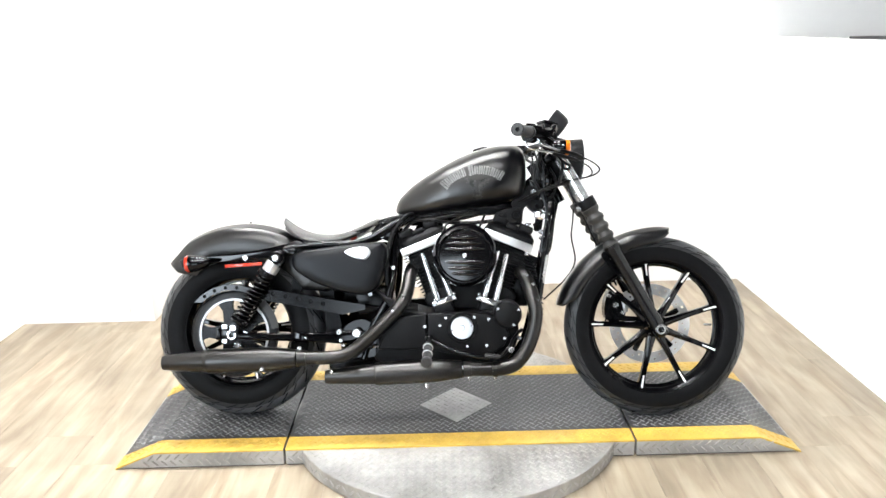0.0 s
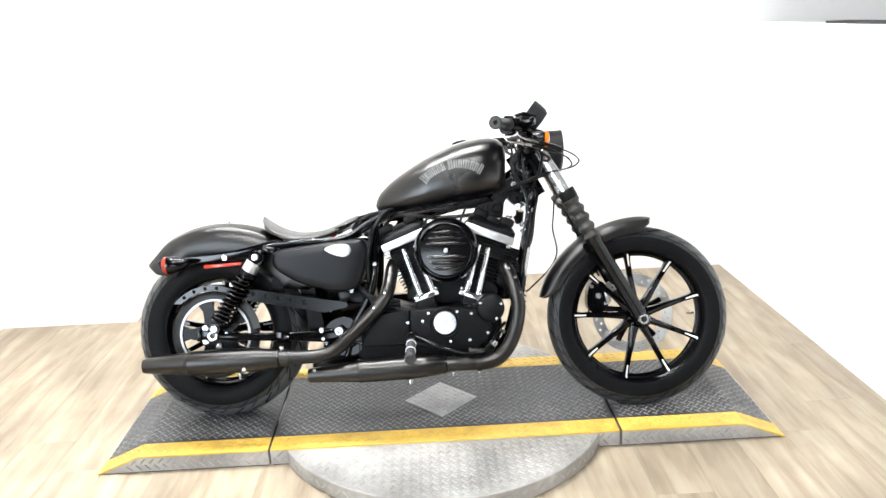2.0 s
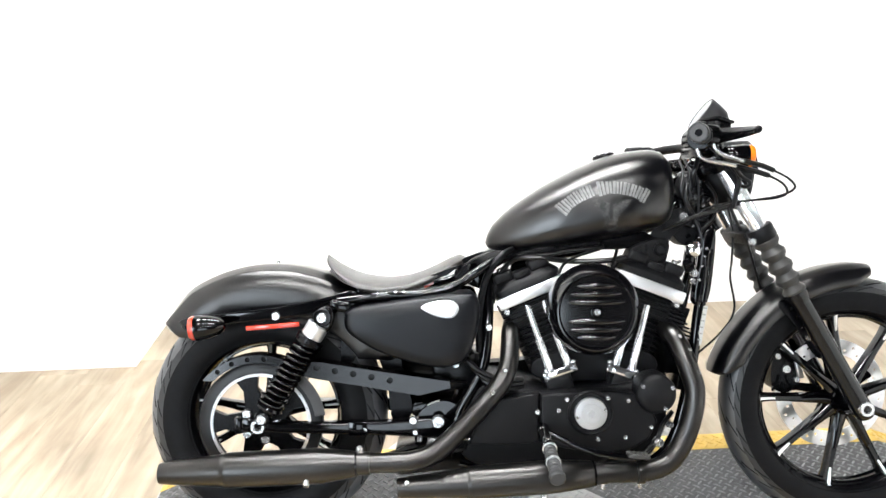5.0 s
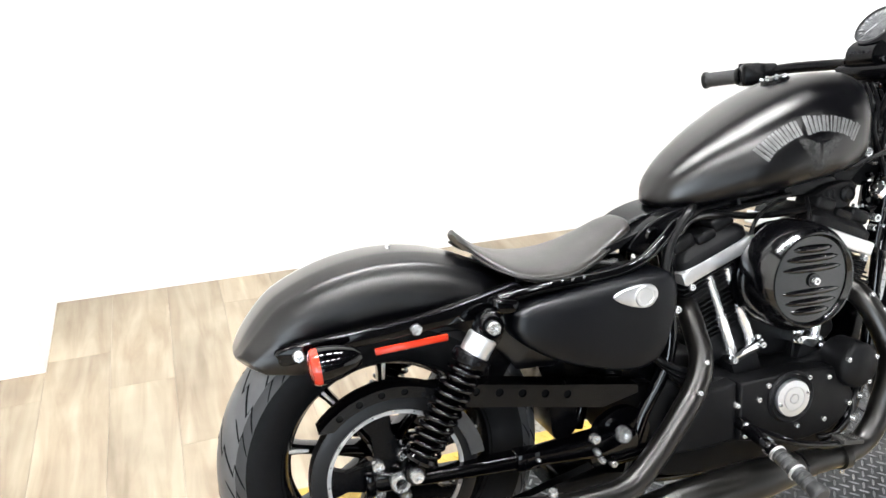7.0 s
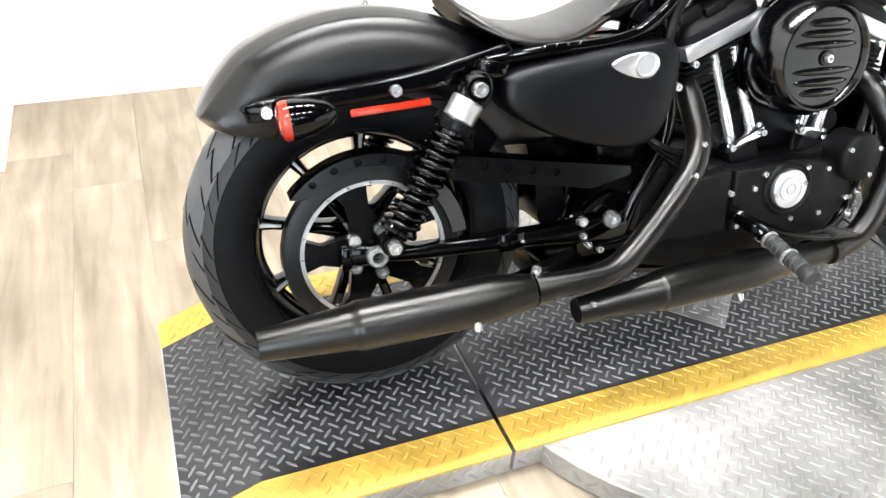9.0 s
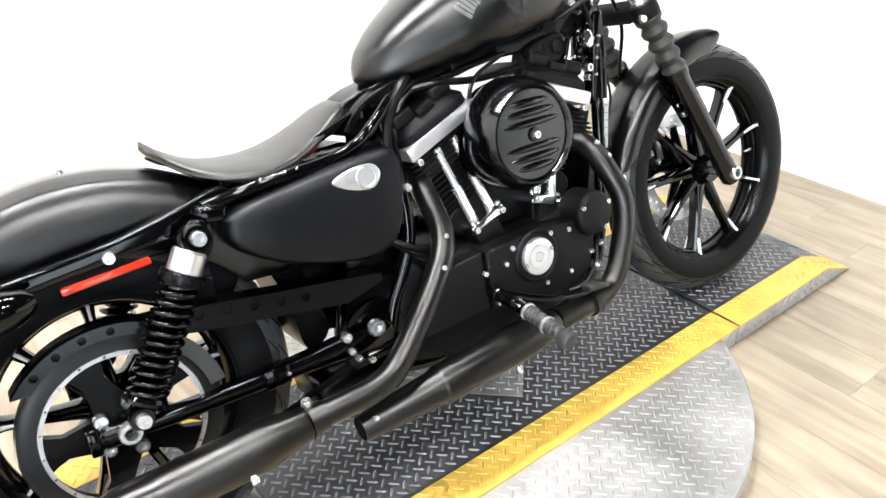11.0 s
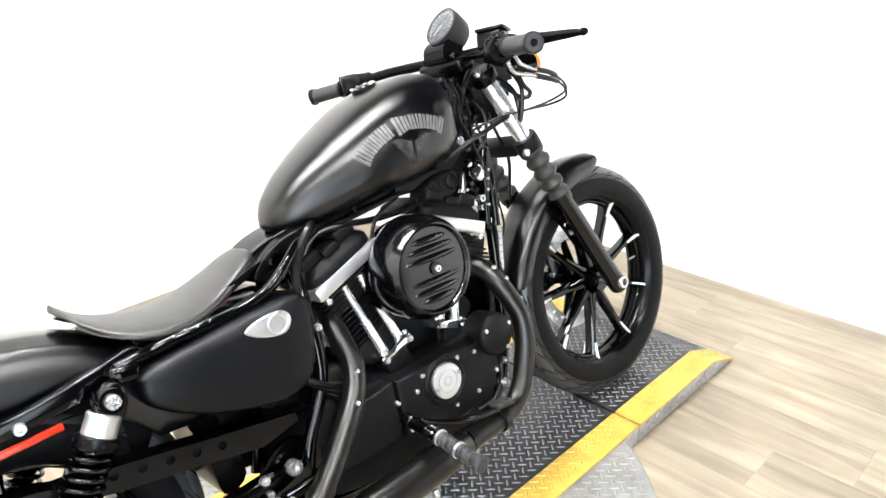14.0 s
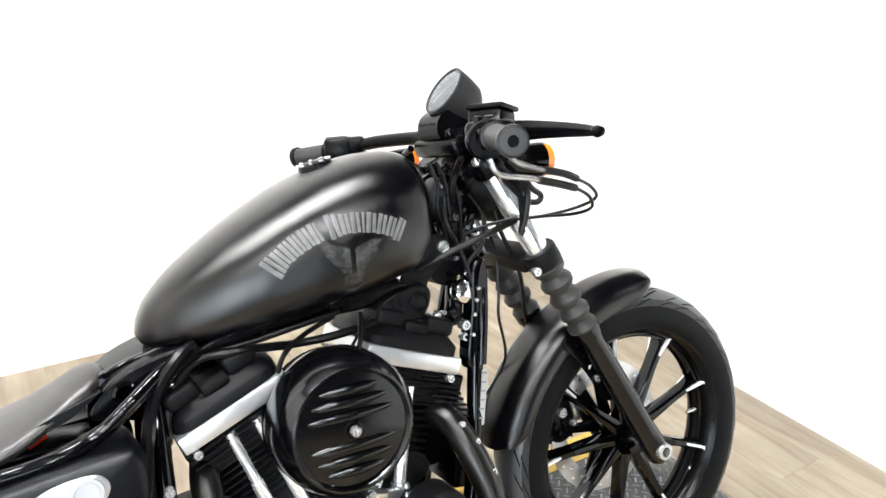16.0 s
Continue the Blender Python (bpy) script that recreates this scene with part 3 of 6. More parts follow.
            skin(bm, [[c + d * r + e * q * g + Vector((0, sgn * (lerp(0.0, 0.020, max(0, (r - rim + 0.03) / 0.025)) + y), 0)) for r, q in shape] for y, g in ((0.012, 1), (0.0185, 1), (0.0195, 0.8))])
            part("machined_tip", bm, TIP, w, "bright machined spoke end")
    return w


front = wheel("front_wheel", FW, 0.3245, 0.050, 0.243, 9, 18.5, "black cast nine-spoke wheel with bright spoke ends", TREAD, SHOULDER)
rear = wheel("rear_wheel", RW, 0.312, 0.074, 0.206, 9, 8, "black cast nine-spoke wheel with bright spoke ends", LIT_TREAD, LIT_SHOULDER)


def ring_holes(parent, name, c, r0, r1, v, n, hole, mat, th=0.005, rows=1):
    holes = []
    for row in range(rows):
        rr = lerp(r0, r1, (row + 1) / (rows + 1))
        holes += [circle(c[0] + rr * math.cos((k + 0.5 * row) * math.tau / n), c[2] + rr * math.sin((k + 0.5 * row) * math.tau / n), hole, 8) for k in range(n)]
    holes.append(circle(c[0], c[2], r0, 48))
    return part(name, plate(circle(c[0], c[2], r1, 64), v, v + th, holes), mat, parent)


# brake disc with its carrier, on the far side of the front wheel
ring_holes(front, "brake_disc", FW, 0.108, 0.148, 0.062, 20, 0.0042, DISC, rows=2)
bm = bmesh.new()
for k in range(5):
    a = k * math.tau / 5 + 0.3
    tube([(FW[0] + 0.03 * math.cos(a), 0.058, FW[2] + 0.03 * math.sin(a)), (FW[0] + 0.115 * math.cos(a + 0.15), 0.062, FW[2] + 0.115 * math.sin(a + 0.15))], [0.014, 0.010], 8, 4, bm)
part("disc_carrier", bm, SATIN, front)
part("valve_stem", tube([(FW[0] + 0.205, -0.01, FW[2] + 0.005), (FW[0] + 0.178, -0.012, FW[2] + 0.005)], [0.005, 0.004], 8), STEEL, front)

# belt pulley on the near side of the rear wheel
pul = part("belt_pulley", lathe([(0.155, -0.086), (0.155, -0.113), (0.149, -0.116), (0.1275, -0.116), (0.126, -0.086)], RW, (0, 1, 0), 64, closed=True), PULLEY, rear)
ring_holes(pul, "pulley_ring", (0, 0, RW[2]), 0.1200, 0.1265, -0.1175, 20, 0.0022, RING, 0.004)
for k in range(5):
    a = k * math.tau / 5 + 0.6
    d, e = Vector((math.cos(a), 0, math.sin(a))), Vector((-math.sin(a), 0, math.cos(a)))
    o = Vector((0, -0.105, RW[2]))
    bm = bmesh.new()
    skin(bm, [[o + d * r + e * hw + Vector((0, y, 0)) for hw, y in ((-h, -0.008), (h, -0.008), (h, 0.008), (-h, 0.008))] for r, h in ((0.02, 0.034), (0.06, 0.024), (0.09, 0.018), (0.122, 0.03))])
    part("pulley_arm", bm, SATIN, pul)
for k in range(5):
    a = k * math.tau / 5 + 1.25
    bolt(pul, (0.042 * math.cos(a), -0.116, RW[2] + 0.042 * math.sin(a)), r=0.0118, h=0.009)

# axles
for c, v, nm in ((FW, 0.124, "front_axle"), (RW, 0.150, "rear_axle")):
    part(nm, lathe([(0.0, -v + 0.016), (0.0095, -v + 0.016), (0.0105, -v), (0.0165, -v), (0.0185, -v + 0.003), (0.0185, -v + 0.014), (0.011, -v + 0.016), (0.011, v - 0.01), (0.014, v - 0.008), (0.014, v), (0, v)], c, (0, 1, 0), 20), STEEL, bike, "bright axle with a hollow end")


# fuel tank
T_TOP = [(0.572, 0.754), (0.577, 0.773), (0.588, 0.795), (0.612, 0.821), (0.64, 0.845), (0.68, 0.873), (0.72, 0.898), (0.76, 0.920), (0.80, 0.941), (0.85, 0.962), (0.90, 0.977), (0.95, 0.986), (0.995, 0.988), (1.020, 0.982), (1.036, 0.965), (1.045, 0.938)]
T_BOT = [(0.572, 0.750), (0.577, 0.739), (0.588, 0.731), (0.612, 0.728), (0.664, 0.731), (0.784, 0.745), (0.90, 0.763), (0.98, 0.780), (1.018, 0.792), (1.036, 0.806), (1.045, 0.838)]
T_WID = [(0.572, 0.008), (0.577, 0.028), (0.588, 0.046), (0.612, 0.066), (0.66, 0.090), (0.70, 0.107), (0.76, 0.128), (0.82, 0.141), (0.88, 0.148), (0.94, 0.148), (0.98, 0.141), (1.013, 0.128), (1.034, 0.106), (1.045, 0.076)]


def tank_section(u, grow=0.0):
    t, b, h = along(T_TOP, u), along(T_BOT, u), along(T_WID, u)
    m = lerp(b, t, 0.40)
    out = []
    for k in range(40):
        a = k * math.tau / 40
        ca, sa = math.cos(a), math.sin(a)
        e = 0.78 if sa > 0 else 0.45
        v = (h + grow) * math.copysign(abs(ca) ** (0.74 if sa > 0 else 0.5), ca)
        w = m + ((t - m) if sa > 0 else (m - b)) * math.copysign(abs(sa) ** (0.86 if sa > 0 else 0.75), sa)
        out.append(Vector((u, v, w + (grow * sa))))
    return out


def tank_v(u, w):
    """The near side of the tank at (u, w)."""
    t, b, h = along(T_TOP, u), along(T_BOT, u), along(T_WID, u)
    m = lerp(b, t, 0.40)
    if w >= m:
        s = min(((w - m) / (t - m)), 0.999) ** (1 / 0.86)
        return -h * max(1 - s * s, 0) ** (0.74 / 2)
    s = min(((m - w) / (m - b)), 0.999) ** (1 / 0.75)
    return -h * max(1 - s * s, 0) ** 0.25


us = [0.572, 0.5735, 0.577, 0.582, 0.590, 0.602, 0.62] + [0.64 + 0.02 * i for i in range(18)] + [0.99, 1.003, 1.016, 1.027, 1.036, 1.041, 1.045]
bm = bmesh.new()
skin(bm, [tank_section(u) for u in us])
tank = part("fuel_tank", bm, DENIM, bike, "denim black teardrop fuel tank with grey emblem", 60)
bmesh_cap = lathe([(0.0, 0.020), (0.022, 0.019), (0.028, 0.015), (0.030, 0.006), (0.033, 0.004), (0.033, -0.012)], (0.885, 0.0, 0.962), (-0.22, 0, 1), 28)
cap = part("fuel_cap", bmesh_cap, SATIN, tank, "black fuel cap with bright rim marks")
for k in range(9):
    a = k * math.tau / 9
    part("cap_mark", block((0.880 + 0.0245 * math.cos(a), 0.0245 * math.sin(a), 0.9795 + 0.0054 * math.cos(a)), (0.010, 0.006, 0.003), (0, -12, math.degrees(a)), 0.001, 1), ALU, cap)


def on_tank(loop, name, mat, lift=0.0012, label=""):
    """A thin decal that follows the near side of the tank; loop in (u, w), convex."""
    c = Vector((sum(p[0] for p in loop) / len(loop), sum(p[1] for p in loop) / len(loop)))
    bm = bmesh.new()
    outer = [bm.verts.new((p[0], tank_v(*p) - lift, p[1])) for p in loop]
    inner = []
    for p in loop:
        q = lerp(c, Vector(p), 0.5)
        inner.append(bm.verts.new((q.x, tank_v(q.x, q.y) - lift, q.y)))
    mid = bm.verts.new((c.x, tank_v(c.x, c.y) - lift, c.y))
    n = len(loop)
    for i in range(n):
        j = (i + 1) % n
        bm.faces.new((outer[i], outer[j], inner[j], inner[i]))
        bm.faces.new((inner[i], inner[j], mid))
    return part(name, bm, mat, tank, label)


def stroke(pts, width, name, mat):
    """A thin band through (u, w) points on the tank."""
    bm = bmesh.new()
    line = [Vector((p.x, p.y)) for p in curve([(a, b, 0) for a, b in pts], 5)]
    prev = None
    for i, p in enumerate(line):
        d = (line[min(i + 1, len(line) - 1)] - line[max(i - 1, 0)]).normalized()
        nrm = Vector((-d.y, d.x)) * width / 2
        pair = []
        for q in (p + nrm, p - nrm):
            pair.append(bm.verts.new((q.x, tank_v(q.x, q.y) - 0.0013, q.y)))
        if prev:
            bm.faces.new((prev[0], prev[1], pair[1], pair[0]))
        prev = pair
    return part(name, bm, mat, tank)


# the arched row of plain bars and the spread-wing emblem under it
ARC_C, ARC_R = (0.875, 0.735), 0.158
BARS = (10, 9, 9, 8, 9, 9, 0, 11, 9, 9, 4, 10, 9, 9, 9)
turn_at = 141.5
for k, wide in enumerate(BARS):
    step = 5.9 * (wide + 0.6) / 9.6 if wide else 3.4
    a = radians(turn_at - step / 2)
    turn_at -= step
    if not wide:
        continue
    tall = 0.037 if k in (0, 7, 14) else 0.031
    du, dw = math.sin(a), -math.cos(a)
    half = wide * 0.0008
    strokes = ((0.0, half * 0.6, 1.0),) if wide < 6 else ((-half * 0.50, half * 0.47, 1.0), (half * 0.58, half * 0.37, 0.94))
    for off, hw, part_tall in strokes:
        u, w = ARC_C[0] + ARC_R * math.cos(a) + du * off, ARC_C[1] + ARC_R * math.sin(a) * 0.97 + dw * off
        hh = tall * part_tall / 2
        loop = [(u + du * x * hw + math.cos(a) * y * hh, w + dw * x * hw + math.sin(a) * y * hh) for x, y in ((-1, -1), (1, -1), (1, 1), (-1, 1))]
        on_tank(loop, "emblem_bar", EMBLEM, 0.0012 if off else 0.0016)
for s_ in (-1, 1):
    for k in range(4):
        w0, reach = 0.850 - 0.0095 * k, (0.050, 0.043, 0.033, 0.022)[k]
        rise = (0.010, 0.007, 0.004, 0.001)[k]
        on_tank([(0.873 + s_ * 0.004, w0), (0.873 + s_ * reach * 0.6, w0 + rise), (0.873 + s_ * reach, w0 + rise - 0.001), (0.873 + s_ * (reach - 0.008), w0 + rise - 0.009), (0.873 + s_ * 0.004, w0 - 0.0092)][::s_], "emblem_wing", EMBLEM_DIM)
on_tank([(0.857, 0.812), (0.860, 0.797), (0.887, 0.797), (0.890, 0.812)], "emblem_plate", EMBLEM_DIM, 0.0018)
stroke([(0.856, 0.796), (0.862, 0.789), (0.873, 0.785), (0.884, 0.789), (0.890, 0.796)], 0.005, "emblem_banner", EMBLEM_DIM)

# fenders
def fender(name, c, R, hw, skirt, a0, a1, label, n=44, flare=None):
    sec = []
    for k in range(17):
        s = -1 + k / 8
        sec.append((hw * math.copysign(min(abs(s) * 1.12, 1.0) ** 0.85, s), -0.030 * abs(s) ** 2.6 + (0.0035 if abs(s) < 0.4 else 0.0) - (skirt if abs(s) > 0.99 else 0) - (skirt * 0.4 if 0.86 < abs(s) <= 0.99 else 0)))
    rings = []
    for i in range(n + 1):
        t = i / n
        a = radians(lerp(a0, a1, t))
        rr = R + (flare(t) if flare else 0)
        width = min(1.0, 0.55 + 6 * min(t, 1 - t) ** 0.7)
        d = Vector((math.cos(a), 0, math.sin(a)))
        ring = [Vector(c) + d * (rr + dr * min(1, 0.3 + 8 * min(t, 1 - t))) + Vector((0, v * width, 0)) for v, dr in sec]
        ring += [p - d * 0.004 + Vector((0, -math.copysign(0.003, p.y) if abs(p.y) > hw * 0.8 else 0, 0)) for p in ring[::-1]]
        rings.append(ring)
    bm = bmesh.new()
    skin(bm, rings)
    return part(name, bm, DENIM, bike, label, 60)


fender("front_fender", FW, 0.350, 0.066, 0.020, 82, 168, "denim black front fender", flare=lambda t: 0.010 * (2 * t - 1) ** 2)
rfend = fender("rear_fender", (0.022, 0, 0.309), 0.391, 0.095, 0.085, 24, 140, "denim black bobbed rear fender", flare=lambda t: -0.022 * max(0, t - 0.85) / 0.15)
bolt(rfend, (0.030, -0.013, 0.704), (0, 0, 1), 0.005)

# fork
def fork_u(w):
    return 1.515 - 0.578 * (w - 0.329)


FDIR = Vector((-0.578, 0, 1)).normalized()


def fork_at(w, v=0.0, off=0.0):
    """A point on the fork's line; off: forward, square to it."""
    return (fork_u(w) + off * FDIR.z, v, w - off * FDIR.x * -1 * -1)


for v in (-0.092, 0.092):
    o = Vector(fork_at(0.329, v))
    L = lambda w: (w - 0.329) / FDIR.z
    part("fork_leg", lathe([(0.0, -0.028), (0.018, -0.028), (0.024, -0.020), (0.026, 0.0), (0.026, 0.03), (0.0245, 0.06), (0.0245, L(0.60)), (0.029, L(0.61)), (0.029, L(0.625)), (0.02, L(0.63)), (0, L(0.63))], o, FDIR, 28), SLIDER, bike, "satin black fork slider")
    g = []
    n = 5
    w0, w1 = 0.612, 0.768
    for k in range(n):
        a, b = lerp(L(w0), L(w1), k / n), lerp(L(w0), L(w1), (k + 1) / n)
        r = lerp(0.0285, 0.0318, k / n)
        g += [(r - 0.008, a), (r, a + (b - a) * 0.30), (r + 0.001, a + (b - a) * 0.55), (r - 0.006, a + (b - a) * 0.85)]
    part("fork_gaiter", lathe([(0.028, L(w0) - 0.004)] + g + [(0.030, L(w1)), (0.030, L(w1) + 0.012), (0.02, L(w1) + 0.013)], o, FDIR, 28), BOOT, bike, "ribbed black rubber gaiter")
    part("fork_tube", lathe([(0.0215, L(0.74)), (0.0215, L(0.935)), (0.018, L(0.940)), (0, L(0.940))], o, FDIR, 28), POLISH, bike, "polished steel fork tube")
low = Vector(fork_at(0.772))
bm = block((low.x - 0.012, 0, low.z - 0.004), (0.050, 0.16, 0.036), (0, -30, 0), 0.008)
for v in (-0.092, 0.092):
    lathe([(0.031, -0.018), (0.033, -0.014), (0.033, 0.014), (0.031, 0.018)], (low.x, v, low.z), FDIR, 24, bm)
clamp = part("lower_clamp", bm, WRINKLE, bike, "black lower fork clamp")
bolt(clamp, (1.227, -0.117, 0.752), r=0.009)
top = Vector(fork_at(0.948))
bm = block((top.x - 0.016, 0, top.z - 0.006), (0.070, 0.17, 0.028), (0, -30, 0), 0.008)
for v in (-0.092, 0.092):
    lathe([(0.029, -0.016), (0.031, -0.012), (0.031, 0.012), (0.027, 0.018), (0, 0.018)], (top.x, v, top.z), FDIR, 24, bm)
tclamp = part("upper_clamp", bm, SATIN, bike, "black upper fork clamp")
bolt(tclamp, (1.132, -0.10, 0.955), (-0.5, 0, 0.85), 0.010)
part("steering_neck", tube([(1.165, 0, 0.775), (1.078, 0, 0.925)], 0.032, 20, smooth=False), GLOSS, bike)

# ---- frame ----
def two_sides(fn):
    for s in (-1, 1):
        fn(s)


frame_ = part("frame", tube([(1.10, 0, 0.865), (1.0, 0, 0.80), (0.80, 0, 0.735), (0.62, 0, 0.715)], [0.030, 0.026, 0.024, 0.022], 14), GLOSS, bike, "gloss black tubular frame")


def rails(s):
    part("frame_rail", tube([(0.66, s * 0.03, 0.722), (0.60, s * 0.075, 0.712), (0.545, s * 0.108, 0.682), (0.49, s * 0.118, 0.648), (0.42, s * 0.124, 0.632), (0.30, s * 0.128, 0.626), (0.20, s * 0.128, 0.614)], 0.0112, 12), GLOSS, frame_)
    part("down_tube", tube([(1.150, s * 0.035, 0.775), (1.135, s * 0.052, 0.70), (1.110, s * 0.072, 0.57), (1.082, s * 0.085, 0.40), (1.045, s * 0.090, 0.26), (0.99, s * 0.090, 0.195), (0.90, s * 0.090, 0.180), (0.60, s * 0.092, 0.182), (0.50, s * 0.095, 0.20)], 0.0145, 12), GLOSS, frame_)
    part("seat_post", tube([(0.575, s * 0.06, 0.685), (0.575, s * 0.085, 0.60), (0.56, s * 0.112, 0.45), (0.50, s * 0.112, 0.33), (0.47, s * 0.110, 0.22)], 0.0145, 12), GLOSS, frame_)
    # strut that carries the rear fender
    bm = plate(rounded([(-0.190, 0.557), (-0.172, 0.577), (0.05, 0.600), (0.19, 0.630), (0.235, 0.640), (0.255, 0.618), (0.215, 0.590), (0.11, 0.577), (-0.10, 0.556), (-0.176, 0.545)], 4), s * 0.128, s * 0.112, bevel=0.004)
    strut = part("fender_strut", bm, GLOSS, bike, "gloss black fender strut")
    for u, w in ((0.047, 0.5795), (-0.157, 0.561)):
        bolt(strut, (u, s * 0.128, w), (0, s, 0), 0.0105, h=0.008)
    # shock mount
    part("shock_mount", block((0.208, s * 0.138, 0.604), (0.050, 0.026, 0.028), (0, 10, 0), 0.008, 3), GLOSS, strut)
    arm = rounded([(-0.040, 0.324), (0.02, 0.316), (0.06, 0.311), (0.30, 0.312), (0.44, 0.322), (0.48, 0.312), (0.475, 0.272), (0.40, 0.274), (0.28, 0.280), (0.06, 0.286), (0.02, 0.290), (-0.040, 0.290)], 3)
    sw = part("swingarm", plate(arm, s * 0.136, s * 0.108, bevel=0.005), GLOSS, bike, "gloss black box-section swingarm")
    part("axle_adjuster", block((-0.052, s * 0.124, RW[2]), (0.018, 0.030, 0.042), (0, 0, 0), 0.004), GLOSS, sw)
    bolt(sw, (0.447, s * 0.134, 0.314), (0, s, 0), 0.0165, h=0.013)
    bolt(sw, (0.385, s * 0.137, 0.318), (0, s, 0), 0.010, h=0.009)


two_sides(rails)
part("frame_gusset", plate(rounded([(0.985, 0.745), (1.01, 0.80), (1.08, 0.842), (1.098, 0.815), (1.075, 0.79), (1.04, 0.755), (1.03, 0.70), (0.985, 0.705)], 4), -0.058, -0.050, bevel=0.002), WRINKLE, frame_)
bolt(frame_, (1.073, -0.060, 0.815), r=0.012, h=0.008)
part("coil_cover", plate(rounded([(0.932, 0.731), (0.966, 0.752), (1.018, 0.760), (1.035, 0.744), (1.026, 0.714), (0.998, 0.701), (0.962, 0.712)], 4), -0.078, -0.040, bevel=0.005), WRINKLE, frame_, "black ribbed coil cover")
part("coil_cap", lathe([(0.018, -0.01), (0.018, 0.004), (0.012, 0.010), (0.010, 0.006), (0, 0.006)], (1.011, -0.078, 0.732), SIDE, 20), WRINKLE, frame_)
for k in range(3):
    part("coil_rib", block((0.948 + 0.014 * k, -0.077, 0.731 + 0.003 * k), (0.005, 0.008, 0.020), (0, -8, 0), 0.002, 1), WRINKLE, frame_)
part("label_plate", plate([(1.100, 0.490), (1.111, 0.491), (1.128, 0.590), (1.117, 0.590)], -0.0905, -0.088), STICKER, frame_, "pale printed label on the down tube")
for k in range(6):
    part("label_line", block((1.1045 + 0.003 * k, -0.0915, 0.505 + 0.016 * k), (0.010, 0.001, 0.003), (0, 10, 0), 0), PRINT, frame_)

# ---- shocks ----
def shock(s):
    a, b = Vector((0.0200, s * 0.162, 0.336)), Vector((0.170, s * 0.160, 0.581))
    d = (b - a).normalized()
    n = (b - a).length
    body = part("shock_absorber", lathe([(0.0, 0.02), (0.016, 0.02), (0.019, 0.03), (0.019, n * 0.62), (0.021, n * 0.64), (0.021, n * 0.78), (0.010, n * 0.80), (0.010, n), (0, n)], a, d, 20), GLOSS, bike, "gloss black coil-over shock absorber")
    bm = bmesh.new()
    coils, steps = 11.5, 299
    x, y, _ = basis(d)
    pts = []
    for k in range(steps + 1):
        t = k / steps
        r = 0.0285
        h = lerp(0.032, n * 0.745, t)
        ang = t * coils * math.tau
        pts.append(a + d * h + (x * math.cos(ang) + y * math.sin(ang)) * r)
    tube(pts, 0.0043, 10, 1, bm, smooth=False)
    part("spring", bm, GLOSS, body, "gloss black coil spring")
    part("preload_ring", lathe([(0.022, n * 0.735), (0.034, n * 0.735), (0.035, n * 0.745), (0.035, n * 0.79), (0.031, n * 0.80), (0.022, n * 0.80)], a, d, 28), SATIN, body)
    for k in range(8):
        ang = k * math.tau / 8
        o = a + d * n * 0.768 + (x * math.cos(ang) + y * math.sin(ang)) * 0.0352
        part("ring_notch", lathe([(0.0035, -0.002), (0.0035, 0.0008), (0, 0.0008)], o, x * math.cos(ang) + y * math.sin(ang), 8), GROOVE, body)
    part("collar", lathe([(0.020, n * 0.80), (0.0255, n * 0.80), (0.027, n * 0.805), (0.027, n * 0.915), (0.024, n * 0.925), (0.015, n * 0.925)], a, d, 28), ALU, body, "bare aluminium collar")
    part("spring_seat", lathe([(0.015, 0.022), (0.033, 0.022), (0.034, 0.028), (0.030, 0.034), (0.015, 0.034)], a, d, 24), GLOSS, body)
    for o, r in ((a, 0.017), (b, 0.020)):
        part("eyelet", lathe([(0.006, -0.020), (r, -0.020), (r + 0.003, -0.014), (r + 0.003, 0.014), (r, 0.020), (0.006, 0.020)], o, (0, 1, 0), 20), GLOSS, body)
        bolt(body, o + Vector((0, s * 0.022, 0)), (0, s, 0), 0.0125, h=0.010)
    part("mount_shroud", plate(rounded([(b.x - 0.022, b.z + 0.006), (b.x + 0.004, b.z + 0.026), (b.x + 0.026, b.z + 0.012), (b.x + 0.018, b.z - 0.028), (b.x - 0.016, b.z - 0.046), (b.x - 0.034, b.z - 0.030)], 4), s * 0.174, s * 0.146, bevel=0.006), GLOSS, body)
    bolt(body, (b.x - 0.010, s * 0.176, b.z - 0.026), (0, s, 0), 0.008)


two_sides(shock)

# ---- belt and its guard ----
bm = bmesh.new()
ring = []
for k in range(25):
    a = radians(lerp(78, 282, k / 24))
    ring.append((0.157 * math.cos(a), RW[2] + 0.157 * math.sin(a)))
ring = [(0.52, 0.402)] + ring + [(0.52, 0.275)]
rows = [[(u, v, w) for u, w in ring] for v in (-0.114, -0.090)]
vs = [[bm.verts.new(p) for p in r] for r in rows]
for i in range(len(ring) - 1):
    bm.faces.new((vs[0][i], vs[0][i + 1], vs[1][i + 1], vs[1][i]))
bmesh.ops.solidify(bm, geom=bm.faces[:], thickness=0.004)
part("drive_belt", bm, CABLE, bike, "black toothed drive belt")
out = [(0.178 * math.cos(radians(a)), RW[2] + 0.178 * math.sin(radians(a))) for a in range(140, 62, -6)]
out += [(0.16, 0.464), (0.30, 0.441), (0.476, 0.414), (0.478, 0.398), (0.40, 0.380)]
inn = [(0.25, 0.406), (0.14, 0.424)] + [(0.158 * math.cos(radians(a)), RW[2] + 0.158 * math.sin(radians(a))) for a in range(56, 136, 6)]
holes = [circle(0.148 + 0.045 * k, 0.4515 - 0.0083 * k, 0.0080, 12) for k in range(5)]
holes += [circle(0.168 * math.cos(radians(a)), RW[2] + 0.168 * math.sin(radians(a)), 0.0065, 12) for a in (126, 112, 98, 84)]
